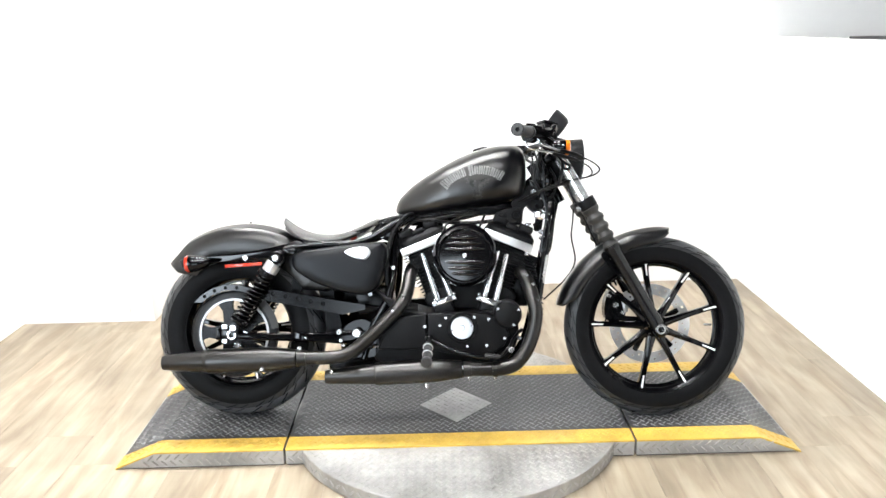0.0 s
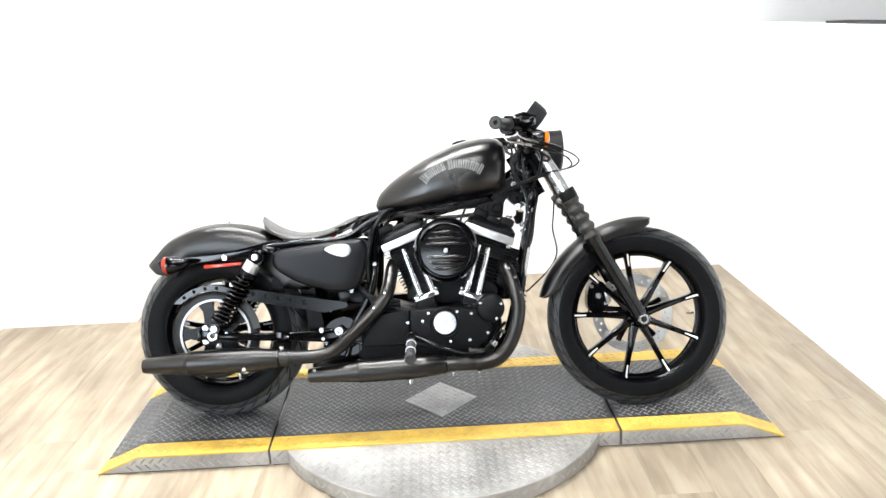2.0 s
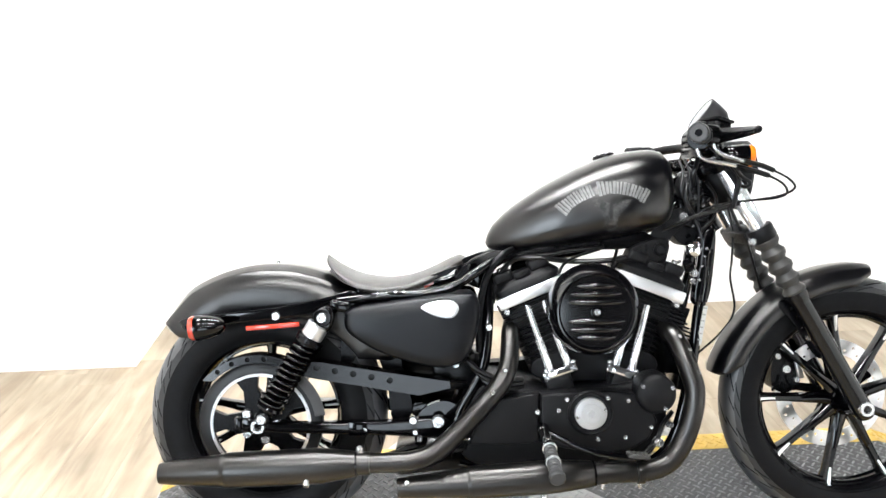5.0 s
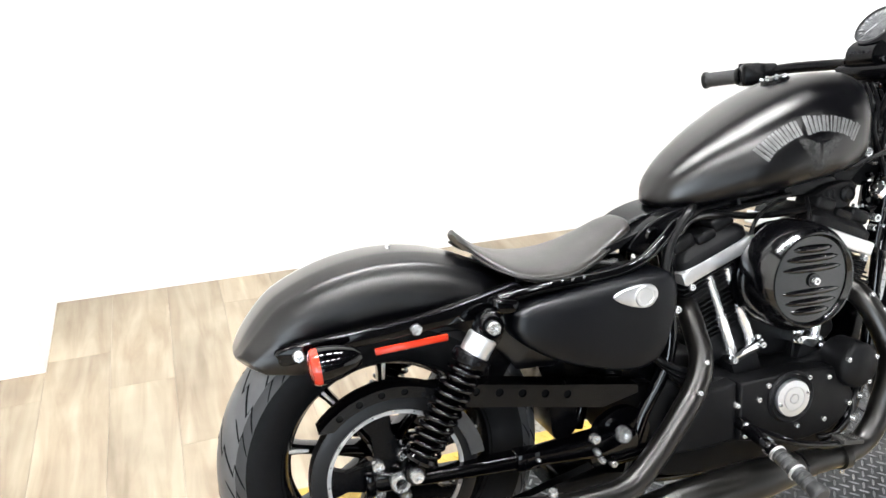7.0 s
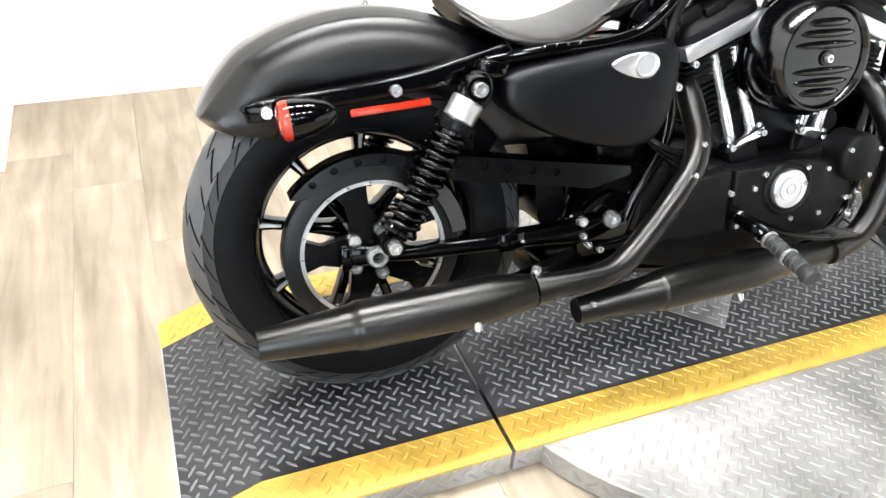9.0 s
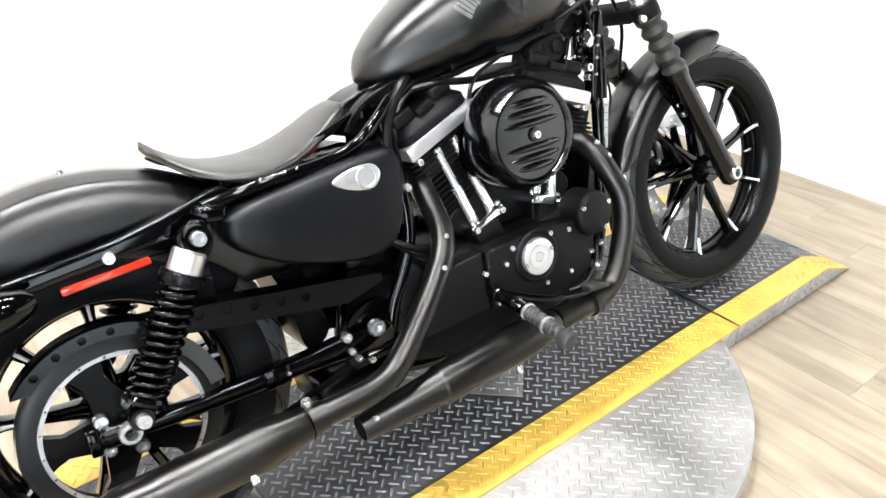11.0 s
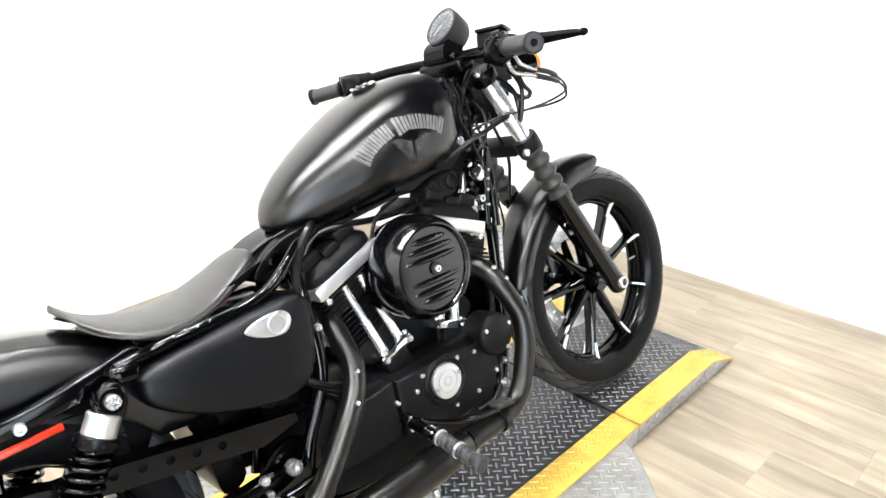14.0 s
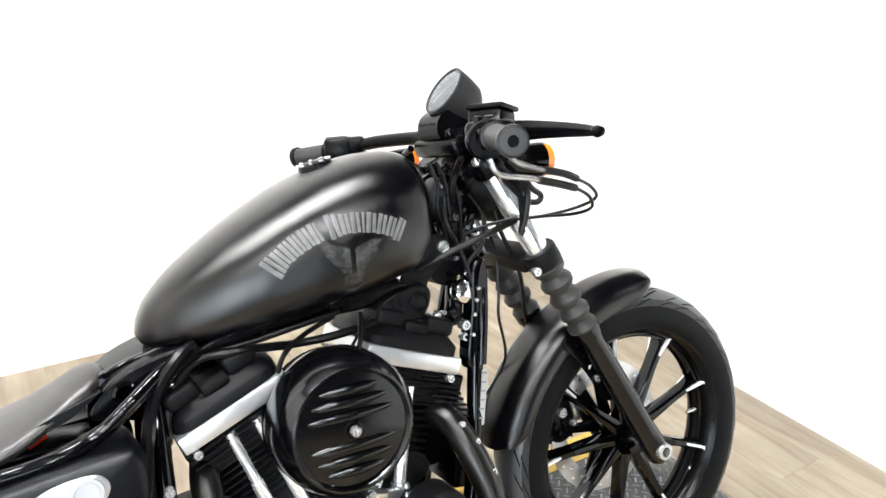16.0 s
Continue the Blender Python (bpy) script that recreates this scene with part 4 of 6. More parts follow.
guard = part("belt_guard", plate(out + inn, -0.140, -0.134, holes), GUARD, bike, "satin black belt guard with round holes")
line = [(u, -0.132, w + 0.001) for u, w in out[:-2]]
bm = bmesh.new()
va = [bm.verts.new((u, -0.141, w)) for u, v, w in line]
vb = [bm.verts.new((u, -0.095, w)) for u, v, w in line]
for i in range(len(line) - 1):
    bm.faces.new((va[i], va[i + 1], vb[i + 1], vb[i]))
bmesh.ops.solidify(bm, geom=bm.faces[:], thickness=0.003)
part("guard_flange", bm, GLOSS, guard)
# added dark sheet that makes the guard's holes read as shaded
part("guard_hole_backing", plate([(u, w) for u, w in out + inn], -0.128, -0.125), CABLE, guard)

# ---- exhaust ----
def pipe(name, pts, r, label):
    return part(name, tube(pts, r, 20, 10), EXHAUST, bike, label)


p1 = pipe("rear_exhaust_pipe", [(0.25, -0.217, 0.237), (0.33, -0.217, 0.238), (0.390, -0.214, 0.241), (0.438, -0.204, 0.256), (0.494, -0.192, 0.302), (0.555, -0.176, 0.362), (0.598, -0.158, 0.408), (0.620, -0.135, 0.446), (0.628, -0.100, 0.490), (0.632, -0.070, 0.525), (0.640, -0.04, 0.545)], 0.0235, "satin black header pipe of the rear cylinder")
p2 = pipe("front_exhaust_pipe", [(0.80, -0.186, 0.198), (0.90, -0.180, 0.198), (0.955, -0.174, 0.199), (1.000, -0.168, 0.212), (1.030, -0.166, 0.242), (1.054, -0.160, 0.285), (1.069, -0.160, 0.335), (1.076, -0.154, 0.392), (1.066, -0.140, 0.438), (1.052, -0.118, 0.486), (1.040, -0.092, 0.516), (1.028, -0.055, 0.530)], 0.0245, "satin black header pipe of the front cylinder")
for p, spots in ((p1, ((0.580, -0.192, 0.398), (0.612, -0.164, 0.446))), (p2, ((1.082, -0.160, 0.436), (1.066, -0.140, 0.488), (1.046, -0.128, 0.520)))):
    for o in spots:
        bolt(p, o, (0.1, -1, 0.25), 0.0055, h=0.003)


def muffler(name, a, b, prof, label, tip, band):
    a, b = Vector(a), Vector(b)
    n = (b - a).length
    m = part(name, lathe([(r, h * n) for r, h in prof], a, b - a, 32), EXHAUST, bike, label)
    part("seam_band", lathe([(0.026, band * n), (0.0300, band * n + 0.001), (0.0300, band * n + 0.005), (0.026, band * n + 0.006)], a, b - a, 32), GLOSS, m)
    part("end_bore", lathe([(tip, -0.001), (tip, 0.04), (0, 0.04)], a, b - a, 24), GROOVE, m)
    return m


m1 = muffler("rear_muffler", (-0.215, -0.221, 0.217), (0.285, -0.218, 0.237), [(0.0225, 0.02), (0.0225, 0.0), (0.0248, 0.0), (0.0260, 0.01), (0.0375, 0.29), (0.0392, 0.31), (0.0412, 0.315), (0.0416, 0.33), (0.0416, 0.76), (0.0410, 0.78), (0.0300, 0.93), (0.0270, 0.935), (0.0270, 1.0)], "satin black slash muffler", 0.0225, 0.93)
m2 = muffler("front_muffler", (0.349, -0.200, 0.170), (0.842, -0.184, 0.198), [(0.0215, 0.02), (0.0215, 0.0), (0.0238, 0.0), (0.0248, 0.01), (0.0355, 0.340), (0.0360, 0.345), (0.0385, 0.352), (0.0390, 0.36), (0.0398, 0.72), (0.0390, 0.78), (0.031, 0.95), (0.0270, 0.96), (0.0270, 1.0)], "satin black slash muffler", 0.0215, 0.955)
bolt(m1, (0.139, -0.252, 0.205), (0, -0.7, -0.7), 0.008, h=0.012)
bolt(m1, (0.260, -0.215, 0.266), (0, -0.2, 1), 0.009, h=0.010)
bolt(m2, (0.372, -0.221, 0.190), (0, -1, 0.4), 0.006)
bolt(m2, (0.70, -0.208, 0.148), (0, -0.3, -1), 0.008, h=0.012)
for u, w in ((0.845, 0.168), (0.935, 0.170)):
    part("pipe_clamp", lathe([(0.0245, -0.008), (0.0275, -0.008), (0.0275, 0.008), (0.0245, 0.008)], (u, -0.182, 0.198), (1, 0, 0.01), 24), EXHAUST, p2)
    bolt(p2, (u, -0.184, w), (0, 0, -1), 0.006, h=0.01)

# ---- engine ----
CASE = rounded([(0.50, 0.23), (0.53, 0.38), (0.60, 0.402), (0.70, 0.384), (0.80, 0.386), (0.90, 0.398), (0.97, 0.408), (1.015, 0.36), (1.01, 0.27), (0.95, 0.20), (0.80, 0.18), (0.60, 0.185)], 4)
engine = part("engine", plate(CASE, -0.118, 0.12, bevel=0.012), WRINKLE, bike, "black wrinkle-finish V-twin crankcase")
GEAR = [(0.699, 0.262), (0.699, 0.384), (0.77, 0.388), (0.863, 0.392), (0.93, 0.384), (0.965, 0.362), (0.985, 0.315), (0.965, 0.272), (0.925, 0.246), (0.86, 0.236), (0.77, 0.246)]
part("gearcase_cover", plate(GEAR, -0.156, -0.110, bevel=0.007), WRINKLE, engine, "black wrinkle gearcase cover")
SPROCKET = [(0.522, 0.258), (0.545, 0.318), (0.566, 0.362), (0.60, 0.374), (0.695, 0.384), (0.695, 0.262), (0.62, 0.256)]
part("sprocket_cover", plate(SPROCKET, -0.150, -0.105, bevel=0.007), WRINKLE, engine, "black wrinkle sprocket cover")
part("timer_ring", lathe([(0.056, 0), (0.056, 0.006), (0.051, 0.010), (0.046, 0.006), (0, 0.006)], (0.820, -0.152, 0.338), SIDE, 40), WRINKLE, engine)
part("timer_cover", lathe([(0.0395, 0), (0.0395, 0.007), (0.038, 0.009), (0.026, 0.0095), (0.0255, 0.0075), (0.024, 0.0075), (0.0235, 0.010), (0.011, 0.010), (0.010, 0.0075), (0.0085, 0.0105), (0, 0.0105)], (0.820, -0.158, 0.338), SIDE, 44), ALU, engine, "round machined aluminium timer cover")
for k in range(2):
    a = radians(15 + 180 * k)
    bolt(engine, (0.820 + 0.034 * math.cos(a), -0.167, 0.338 + 0.034 * math.sin(a)), r=0.0045, h=0.003)
for u, w in ((0.690, 0.341), (0.709, 0.273), (0.742, 0.345), (0.763, 0.372), (0.762, 0.271), (0.838, 0.273), (0.862, 0.375), (0.905, 0.277), (0.912, 0.368), (0.968, 0.302)):
    bolt(engine, (u, -0.157, w), r=0.0058, h=0.005)
part("oil_filter_cover", lathe([(0.049, 0.0), (0.049, 0.056), (0.047, 0.062), (0.037, 0.069), (0, 0.070)], (0.978, -0.110, 0.386), SIDE, 40), WRINKLE, engine, "round black nose cover")
for a in (25, 150, 300):
    bolt(engine, (0.978 + 0.040 * math.cos(radians(a)), -0.176, 0.386 + 0.040 * math.sin(radians(a))), r=0.0055, h=0.004)
part("oil_line", tube([(1.03, -0.12, 0.33), (1.00, -0.14, 0.30), (0.985, -0.15, 0.27), (0.95, -0.15, 0.235), (0.91, -0.14, 0.225)], 0.006, 8), CABLE, engine)
bolt(engine, (0.985, -0.145, 0.262), (0.5, -1, 0), 0.012, h=0.016)
bolt(engine, (1.020, -0.130, 0.300), (0.5, -1, 0), 0.008, h=0.010)
part("primary_cover", plate(rounded([(0.36, 0.27), (0.38, 0.36), (0.50, 0.40), (0.80, 0.42), (0.95, 0.39), (0.99, 0.31), (0.95, 0.24), (0.80, 0.21), (0.50, 0.23)], 4), 0.118, 0.17, bevel=0.0), WRINKLE, engine, "black primary cover")


def cylinder(base, tilt, s0, s_strip, name):
    """One cylinder with its head: fins, rocker box and the bright milled band."""
    bx, bz = base
    t = radians(tilt)

    def at(s, e=0.0):
        return (bx + math.sin(t) * s + math.cos(t) * e, 0, bz + math.cos(t) * s - math.sin(t) * e)

    bm = bmesh.new()
    o = Vector(at(0))
    d = Vector((math.sin(t), 0, math.cos(t)))
    lathe([(0.060, 0.06), (0.060, s_strip - 0.02)], o, d, 28, bm)
    block(at((s0 + s_strip) / 2), (0.138, 0.104, s_strip - s0), (0, tilt, 0), 0.01, 2, bm)
    block(at(s_strip - 0.045), (0.150, 0.150, 0.060), (0, tilt, 0), 0.008, 2, bm)
    n = 15
    fins = []
    for k in range(n):
        s = lerp(s0, s_strip - 0.024, k / (n - 1))
        f = k / (n - 1)
        fins.append(block(at(s), (lerp(0.150, 0.186, f), lerp(0.122, 0.180, f ** 2), 0.0034), (0, tilt, 0), 0.0015, 1))
    cyl = part(name, bm, WRINKLE, bike, "black finned engine cylinder")
    for f in fins:
        part("cooling_fin", f, WRINKLE, cyl)
    band = part("head_band", block(at(s_strip), (0.180, 0.202, 0.029), (0, tilt, 0), 0.004, 2), ALU, cyl, "bright milled rocker box band")
    bm = bmesh.new()
    rings = []
    for s, he, hv in ((0.0145, 0.089, 0.098), (0.030, 0.089, 0.098), (0.034, 0.086, 0.095), (0.052, 0.066, 0.078), (0.055, 0.062, 0.074)):
        ring = []
        for k in range(32):
            a = k * math.tau / 32
            ca, sa = math.cos(a), math.sin(a)
            p = Vector(at(s_strip + s, he * math.copysign(abs(ca) ** 0.32, ca)))
            p.y = hv * math.copysign(abs(sa) ** 0.32, sa)
            ring.append(p)
        rings.append(ring)
    skin(bm, rings)
    part("rocker_cover", bm, WRINKLE, cyl, "black rocker cover")
    for e in (-0.052, 0.044):
        q = Vector(at(s_strip + 0.060, e))
        q.y = -0.050
        part("rocker_boss", block(q, (0.052, 0.070, 0.030), (0, tilt, 0), 0.009, 3), WRINKLE, cyl)
        q = Vector(at(s_strip + 0.0765, e))
        q.y = -0.060
        bolt(cyl, q, Vector((math.sin(t), -0.25, math.cos(t))), 0.0085, h=0.007)
    p = Vector(at(s_strip + 0.052, -0.004))
    p.y = -0.060
    part("rocker_web", block(p, (0.044, 0.060, 0.018), (0, tilt, 0), 0.005), WRINKLE, cyl)
    for e in (-0.076, 0.076):
        p = Vector(at(s_strip - 0.022, e))
        p.y = -0.097
        bolt(cyl, p, SIDE, 0.0075)
    return cyl


cyl_r = cylinder((0.805, 0.330), -22, 0.125, 0.322, "rear_cylinder")
cyl_f = cylinder((0.866, 0.328), 20.5, 0.125, 0.334, "front_cylinder")
for cyl, rods in ((cyl_r, (((0.674, 0.594), (0.736, 0.414)), ((0.716, 0.606), (0.781, 0.434)))), (cyl_f, (((0.946, 0.604), (0.893, 0.426)), ((0.978, 0.592), (0.938, 0.424))))):
    for (u0, w0), (u1, w1) in rods:
        a, b = Vector((u0, -0.078, w0)), Vector((u1, -0.082, w1))
        n = (b - a).length
        part("pushrod_tube", lathe([(0.0085, 0), (0.0085, n * 0.48), (0.0105, n * 0.49), (0.0105, n * 0.94), (0.014, n * 0.95), (0.014, n), (0, n)], a, b - a, 18), POLISH, cyl, "chrome pushrod tube")
for (u, w), tilt in (((0.755, 0.421), -20), ((0.914, 0.419), 20)):
    blk = part("tappet_block", block((u, -0.080, w + 0.006), (0.088, 0.046, 0.022), (0, tilt, 0), 0.004), CHROME, bike, "chrome tappet block")
    for e in (-0.034, 0.034):
        bolt(blk, (u + e, -0.104, w + 0.006 + e * math.tan(radians(-tilt))), r=0.0075, h=0.006)
        bolt(blk, (u + e, -0.092, w + e * math.tan(radians(-tilt)) + 0.018), (0, 0, 1), r=0.006, h=0.006)
    part("tappet_guide", block((u, -0.080, w - 0.026), (0.066, 0.046, 0.046), (0, tilt, 0), 0.005), WRINKLE, blk)
part("intake", tube([(0.760, -0.03, 0.565), (0.828, -0.045, 0.590), (0.905, -0.03, 0.570)], 0.030, 16), WRINKLE, engine)

# ---- air cleaner ----
AC = (0.829, -0.006, 0.5905)
ac = part("air_cleaner", lathe([(0.0, 0.090), (0.085, 0.090), (0.104, 0.094), (0.1115, 0.104), (0.1135, 0.118), (0.1115, 0.150), (0.107, 0.168), (0.099, 0.182), (0.095, 0.188), (0.0915, 0.1885), (0.088, 0.184), (0.086, 0.180), (0, 0.186)], AC, SIDE, 64), ENAMEL, bike, "gloss black round air cleaner with ribs")
part("backing_plate", lathe([(0.0, 0.07), (0.10, 0.07), (0.108, 0.078), (0.108, 0.09), (0, 0.09)], (0.828, 0, 0.585), SIDE, 48), SATIN, ac)
for k, dz in enumerate((0.062, 0.043, 0.023, -0.023, -0.043, -0.062)):
    half = math.sqrt(0.080 ** 2 - dz ** 2) * 0.93
    pts = []
    for i in range(9):
        e = -1 + i / 4
        pts.append((AC[0] + half * e, -0.184 - 0.004 * (1 - abs(e)), AC[2] + dz))
    part("rib", tube(pts, [0.002, 0.006, 0.0075, 0.008, 0.008, 0.008, 0.0075, 0.006, 0.002], 10, 3), ENAMEL, ac)
bolt(ac, (0.829, -0.193, 0.5905), r=0.0085, h=0.010)
part("screw_boss", lathe([(0.015, 0.180), (0.014, 0.189), (0.010, 0.1895), (0, 0.1895)], AC, SIDE, 20), GLOSS, ac)

# ---- oil tank cover, battery side ----
OIL = rounded([(0.219, 0.583), (0.226, 0.594), (0.262, 0.607), (0.34, 0.617), (0.45, 0.630), (0.520, 0.635), (0.541, 0.628), (0.552, 0.600), (0.546, 0.545), (0.528, 0.489), (0.505, 0.462), (0.460, 0.451), (0.40, 0.460), (0.31, 0.488), (0.245, 0.525), (0.220, 0.552)], 5)
c = Vector((0.41, 0.535))
bm = bmesh.new()
skin(bm, [[(lerp(c.x, u, f), v, lerp(c.y, w, f)) for u, w in OIL] for v, f in ((-0.03, 0.97), (-0.10, 1.0), (-0.140, 1.0), (-0.150, 0.993), (-0.158, 0.972), (-0.163, 0.940), (-0.1665, 0.88), (-0.169, 0.6), (-0.170, 0.3))])
oil = part("oil_tank", bm, MATTE, bike, "satin black side oil tank with bright cap", 55)
part("cap_plate", plate(rounded([(0.408, 0.602), (0.440, 0.617), (0.485, 0.618), (0.500, 0.598), (0.482, 0.576), (0.440, 0.582)], 5), -0.172, -0.150, bevel=0.003), ALU, oil, "bright teardrop filler surround")
part("filler_cap", lathe([(0.0215, 0), (0.0215, 0.0055), (0.020, 0.0075), (0.016, 0.0075), (0.0145, 0.006), (0, 0.0058)], (0.472, -0.168, 0.598), SIDE, 28), ALU, oil, "round bright filler cap")
part("left_cover", plate(OIL, 0.03, 0.165, bevel=0.0), SATIN, bike, "satin black left side cover")

# ---- seat ----
S_W = [(0.160, 0.724), (0.185, 0.702), (0.215, 0.684), (0.25, 0.671), (0.29, 0.664), (0.33, 0.662), (0.37, 0.667), (0.41, 0.679), (0.45, 0.697), (0.48, 0.713), (0.505, 0.722), (0.520, 0.716)]
S_H = [(0.160, 0.030), (0.167, 0.060), (0.185, 0.088), (0.215, 0.112), (0.25, 0.124), (0.29, 0.128), (0.33, 0.124), (0.37, 0.112), (0.41, 0.097), (0.45, 0.082), (0.48, 0.070), (0.505, 0.058), (0.520, 0.038)]
bm = bmesh.new()
rings = []
for u in [0.160, 0.163, 0.170] + [0.18 + 0.015 * i for i in range(22)] + [0.506, 0.514, 0.520]:
    h, w = along(S_H, u), along(S_W, u)
    th = 0.010 + 0.020 * min(1, max(0, (u - 0.16) / 0.12)) * min(1, (0.53 - u) / 0.05)
    ring = []
    for k in range(28):
        a = k * math.tau / 28
        ca, sa = math.cos(a), math.sin(a)
        v = h * math.copysign(abs(ca) ** 0.7, ca)
        dish = 0.010 * (v / h) ** 2
        z = w - dish + (0.5 * th * (abs(sa) ** 0.6) if sa > 0 else -0.5 * th * (abs(sa) ** 0.5)) - 0.5 * th
        ring.append((u, v, z))
    rings.append(ring)
skin(bm, rings)
seat = part("seat", bm, SEAT, bike, "worn grey-black vinyl solo seat", 70)
bm = bmesh.new()
for s in (-1, 1):
    tube([(u, s * along(S_H, u) * 1.0, along(S_W, u) - 0.024) for u in np.arange(0.175, 0.512, 0.018)], 0.0026, 6, 2, bm)
part("seat_piping", bm, BOOT, seat)
part("seat_pan", plate([(0.22, 0.652), (0.26, 0.640), (0.38, 0.640), (0.47, 0.672), (0.51, 0.700), (0.45, 0.680), (0.38, 0.655), (0.30, 0.648)], -0.085, 0.085), SATIN, seat)
for u in (0.255, 0.30, 0.345):
    part("seat_bracket", block((u, -0.092, 0.630), (0.020, 0.016, 0.024), (0, 0, 0), 0.003), GLOSS, seat)
part("red_tag", plate([(0.41, 0.652), (0.435, 0.664), (0.438, 0.650), (0.415, 0.638)], -0.070, -0.066), RED, seat, "small red tag under the seat")
for k in range(4):
    bolt(bike, (0.30 + 0.022 * k, -0.136, 0.634 + 0.001 * k), (0, -0.7, 0.7), 0.0021, h=0.003)
# battery tray and electrics under the seat
part("battery_box", block((0.40, 0, 0.55), (0.24, 0.11, 0.16), (0, 0, 0), 0.008), SATIN, bike, "black battery box")
part("inner_fender", plate(rounded([(0.20, 0.42), (0.22, 0.60), (0.30, 0.63), (0.33, 0.55), (0.36, 0.42), (0.38, 0.32), (0.33, 0.30), (0.315, 0.40), (0.27, 0.50)], 4), -0.075, 0.085), SATIN, bike, "black inner rear fender")

# ---- rear signal and reflectors ----
def bullet(at, aim, lens, name, label, length=0.070, r=0.031):
    o, d = Vector(at), Vector(aim).normalized()
    b = part(name, lathe([(0.0, -length), (0.010, -length * 0.98), (0.020, -length * 0.82), (r * 0.90, -length * 0.45), (r, -length * 0.12), (r, 0.0), (r * 0.9, 0.001)], o, d, 28), GLOSS, bike, label)
    part("lens", lathe([(r * 0.98, -0.001), (r * 1.0, 0.006), (r * 0.9, 0.013), (r * 0.55, 0.017), (0, 0.018)], o, d, 28), lens, b, "moulded colour lens")
    return b


def rear_sig(s):
    b = bullet((-0.131, s * 0.190, 0.560), (-1, 0, -0.10), RED, "rear_turn_signal", "gloss black bullet signal with red lens")
    part("stalk", tube([(-0.10, s * 0.125, 0.560), (-0.10, s * 0.170, 0.562)], 0.009, 10), GLOSS, b)
    part("side_reflector", block((0.038, s * 0.128, 0.5535), (0.133, 0.010, 0.012), (0, -4, 0), 0.003), RED, bike, "long red side reflector")


two_sides(rear_sig)

# ---- handlebar and controls ----
BAR = [(0.998, -0.403, 0.992), (1.047, -0.286, 0.998), (1.085, -0.19, 1.000), (1.120, -0.11, 1.002), (1.130, -0.05, 1.002), (1.130, 0.05, 1.002), (1.120, 0.11, 1.002), (1.082, 0.19, 1.000), (1.036, 0.27, 0.990), (0.980, 0.366, 0.981)]
part("handlebar", tube(BAR, 0.0125, 16), SATIN, bike, "satin black drag handlebar")
for s, end, inn_ in ((-1, Vector((0.998, -0.406, 0.992)), Vector((1.043, -0.296, 0.998))), (1, Vector((0.976, 0.371, 0.981)), Vector((1.021, 0.294, 0.987)))):
    d = (end - inn_)
    n = d.length
    g = part("grip", lathe([(0.017, 0), (0.0195, 0.002), (0.0185, 0.008), (0.0175, 0.012)] + [q for k in range(7) for q in ((0.0177, n * (0.15 + 0.1 * k)), (0.0182, n * (0.17 + 0.1 * k)), (0.0182, n * (0.22 + 0.1 * k)))] + [(0.0178, n * 0.92), (0.020, n * 0.93), (0.021, n * 0.99), (0.019, n * 1.01), (0.008, n * 1.01), (0.008, n * 0.97), (0, n * 0.97)], inn_, d, 24), GRIP, bike, "ribbed black rubber grip")
    for p0, p1 in ((0.90, 1.012), (-0.02, 0.06)):
        part("grip_collar", lathe([(0.0175, n * p0), (0.0212, n * p0 + 0.001), (0.0216, n * (p0 + p1) / 2), (0.0212, n * p1 - 0.001), (0.0175, n * p1)], inn_, d, 24, closed=True), CABLE, g, "dark collar of the grip")
    part("grip_end", lathe([(0.0, n * 0.975), (0.0078, n * 0.975), (0.0078, n * 0.980), (0, n * 0.981)], inn_, d, 16), GROOVE, g)
    h0 = inn_ - d.normalized() * 0.030
    sw = part("switch_housing", block(h0, (0.046, 0.066, 0.044) if s < 0 else (0.056, 0.088, 0.054), (0, 0, 27 if s < 0 else -29), 0.010, 3), SATIN, bike, "black switch housing")
    for k in range(3):
        part("switch_button", block(h0 + Vector((-0.024, 0.016 * (k - 1), 0.006 - 0.006 * k)), (0.012, 0.011, 0.010), (0, 0, 0), 0.002), GLOSS, sw)
    for k in range(2):
        part("switch_ridge", block(h0 + Vector((-0.006, s * (0.014 - 0.026 * k), 0.023)), (0.034, 0.010, 0.012), (0, 0, 27 if s < 0 else -29), 0.003, 2), GLOSS, sw)
    part("housing_screw", lathe([(0.004, 0), (0.004, 0.004), (0, 0.004)], h0 + Vector((0.0, 0, 0.022)), (0, 0, 1), 10), STEEL, sw)
part("throttle_housing", lathe([(0.0, -0.012), (0.026, -0.012), (0.029, -0.008), (0.029, 0.020), (0.025, 0.026), (0, 0.026)], (1.046, -0.268, 0.994), (0.42, 0.90, 0.05), 24), SATIN, bike, "black throttle cable housing")
res = part("master_cylinder", block((1.104, -0.196, 1.018), (0.048, 0.062, 0.040), (0, 12, 24), 0.008, 3), SATIN, bike, "black brake master cylinder with box reservoir")
part("reservoir_lid", block((1.108, -0.196, 1.0395), (0.052, 0.066, 0.008), (0, 12, 24), 0.003, 2), SATIN, res)
part("lever_bracket", block((1.085, -0.235, 1.002), (0.036, 0.030, 0.030), (0, 0, 25), 0.006, 2), SATIN, res)
bm = bmesh.new()
lev = curve([(1.098, -0.228, 1.002), (1.118, -0.28, 1.002), (1.122, -0.34, 1.000), (1.117, -0.40, 0.997), (1.110, -0.432, 0.995)], 5)
rings = []
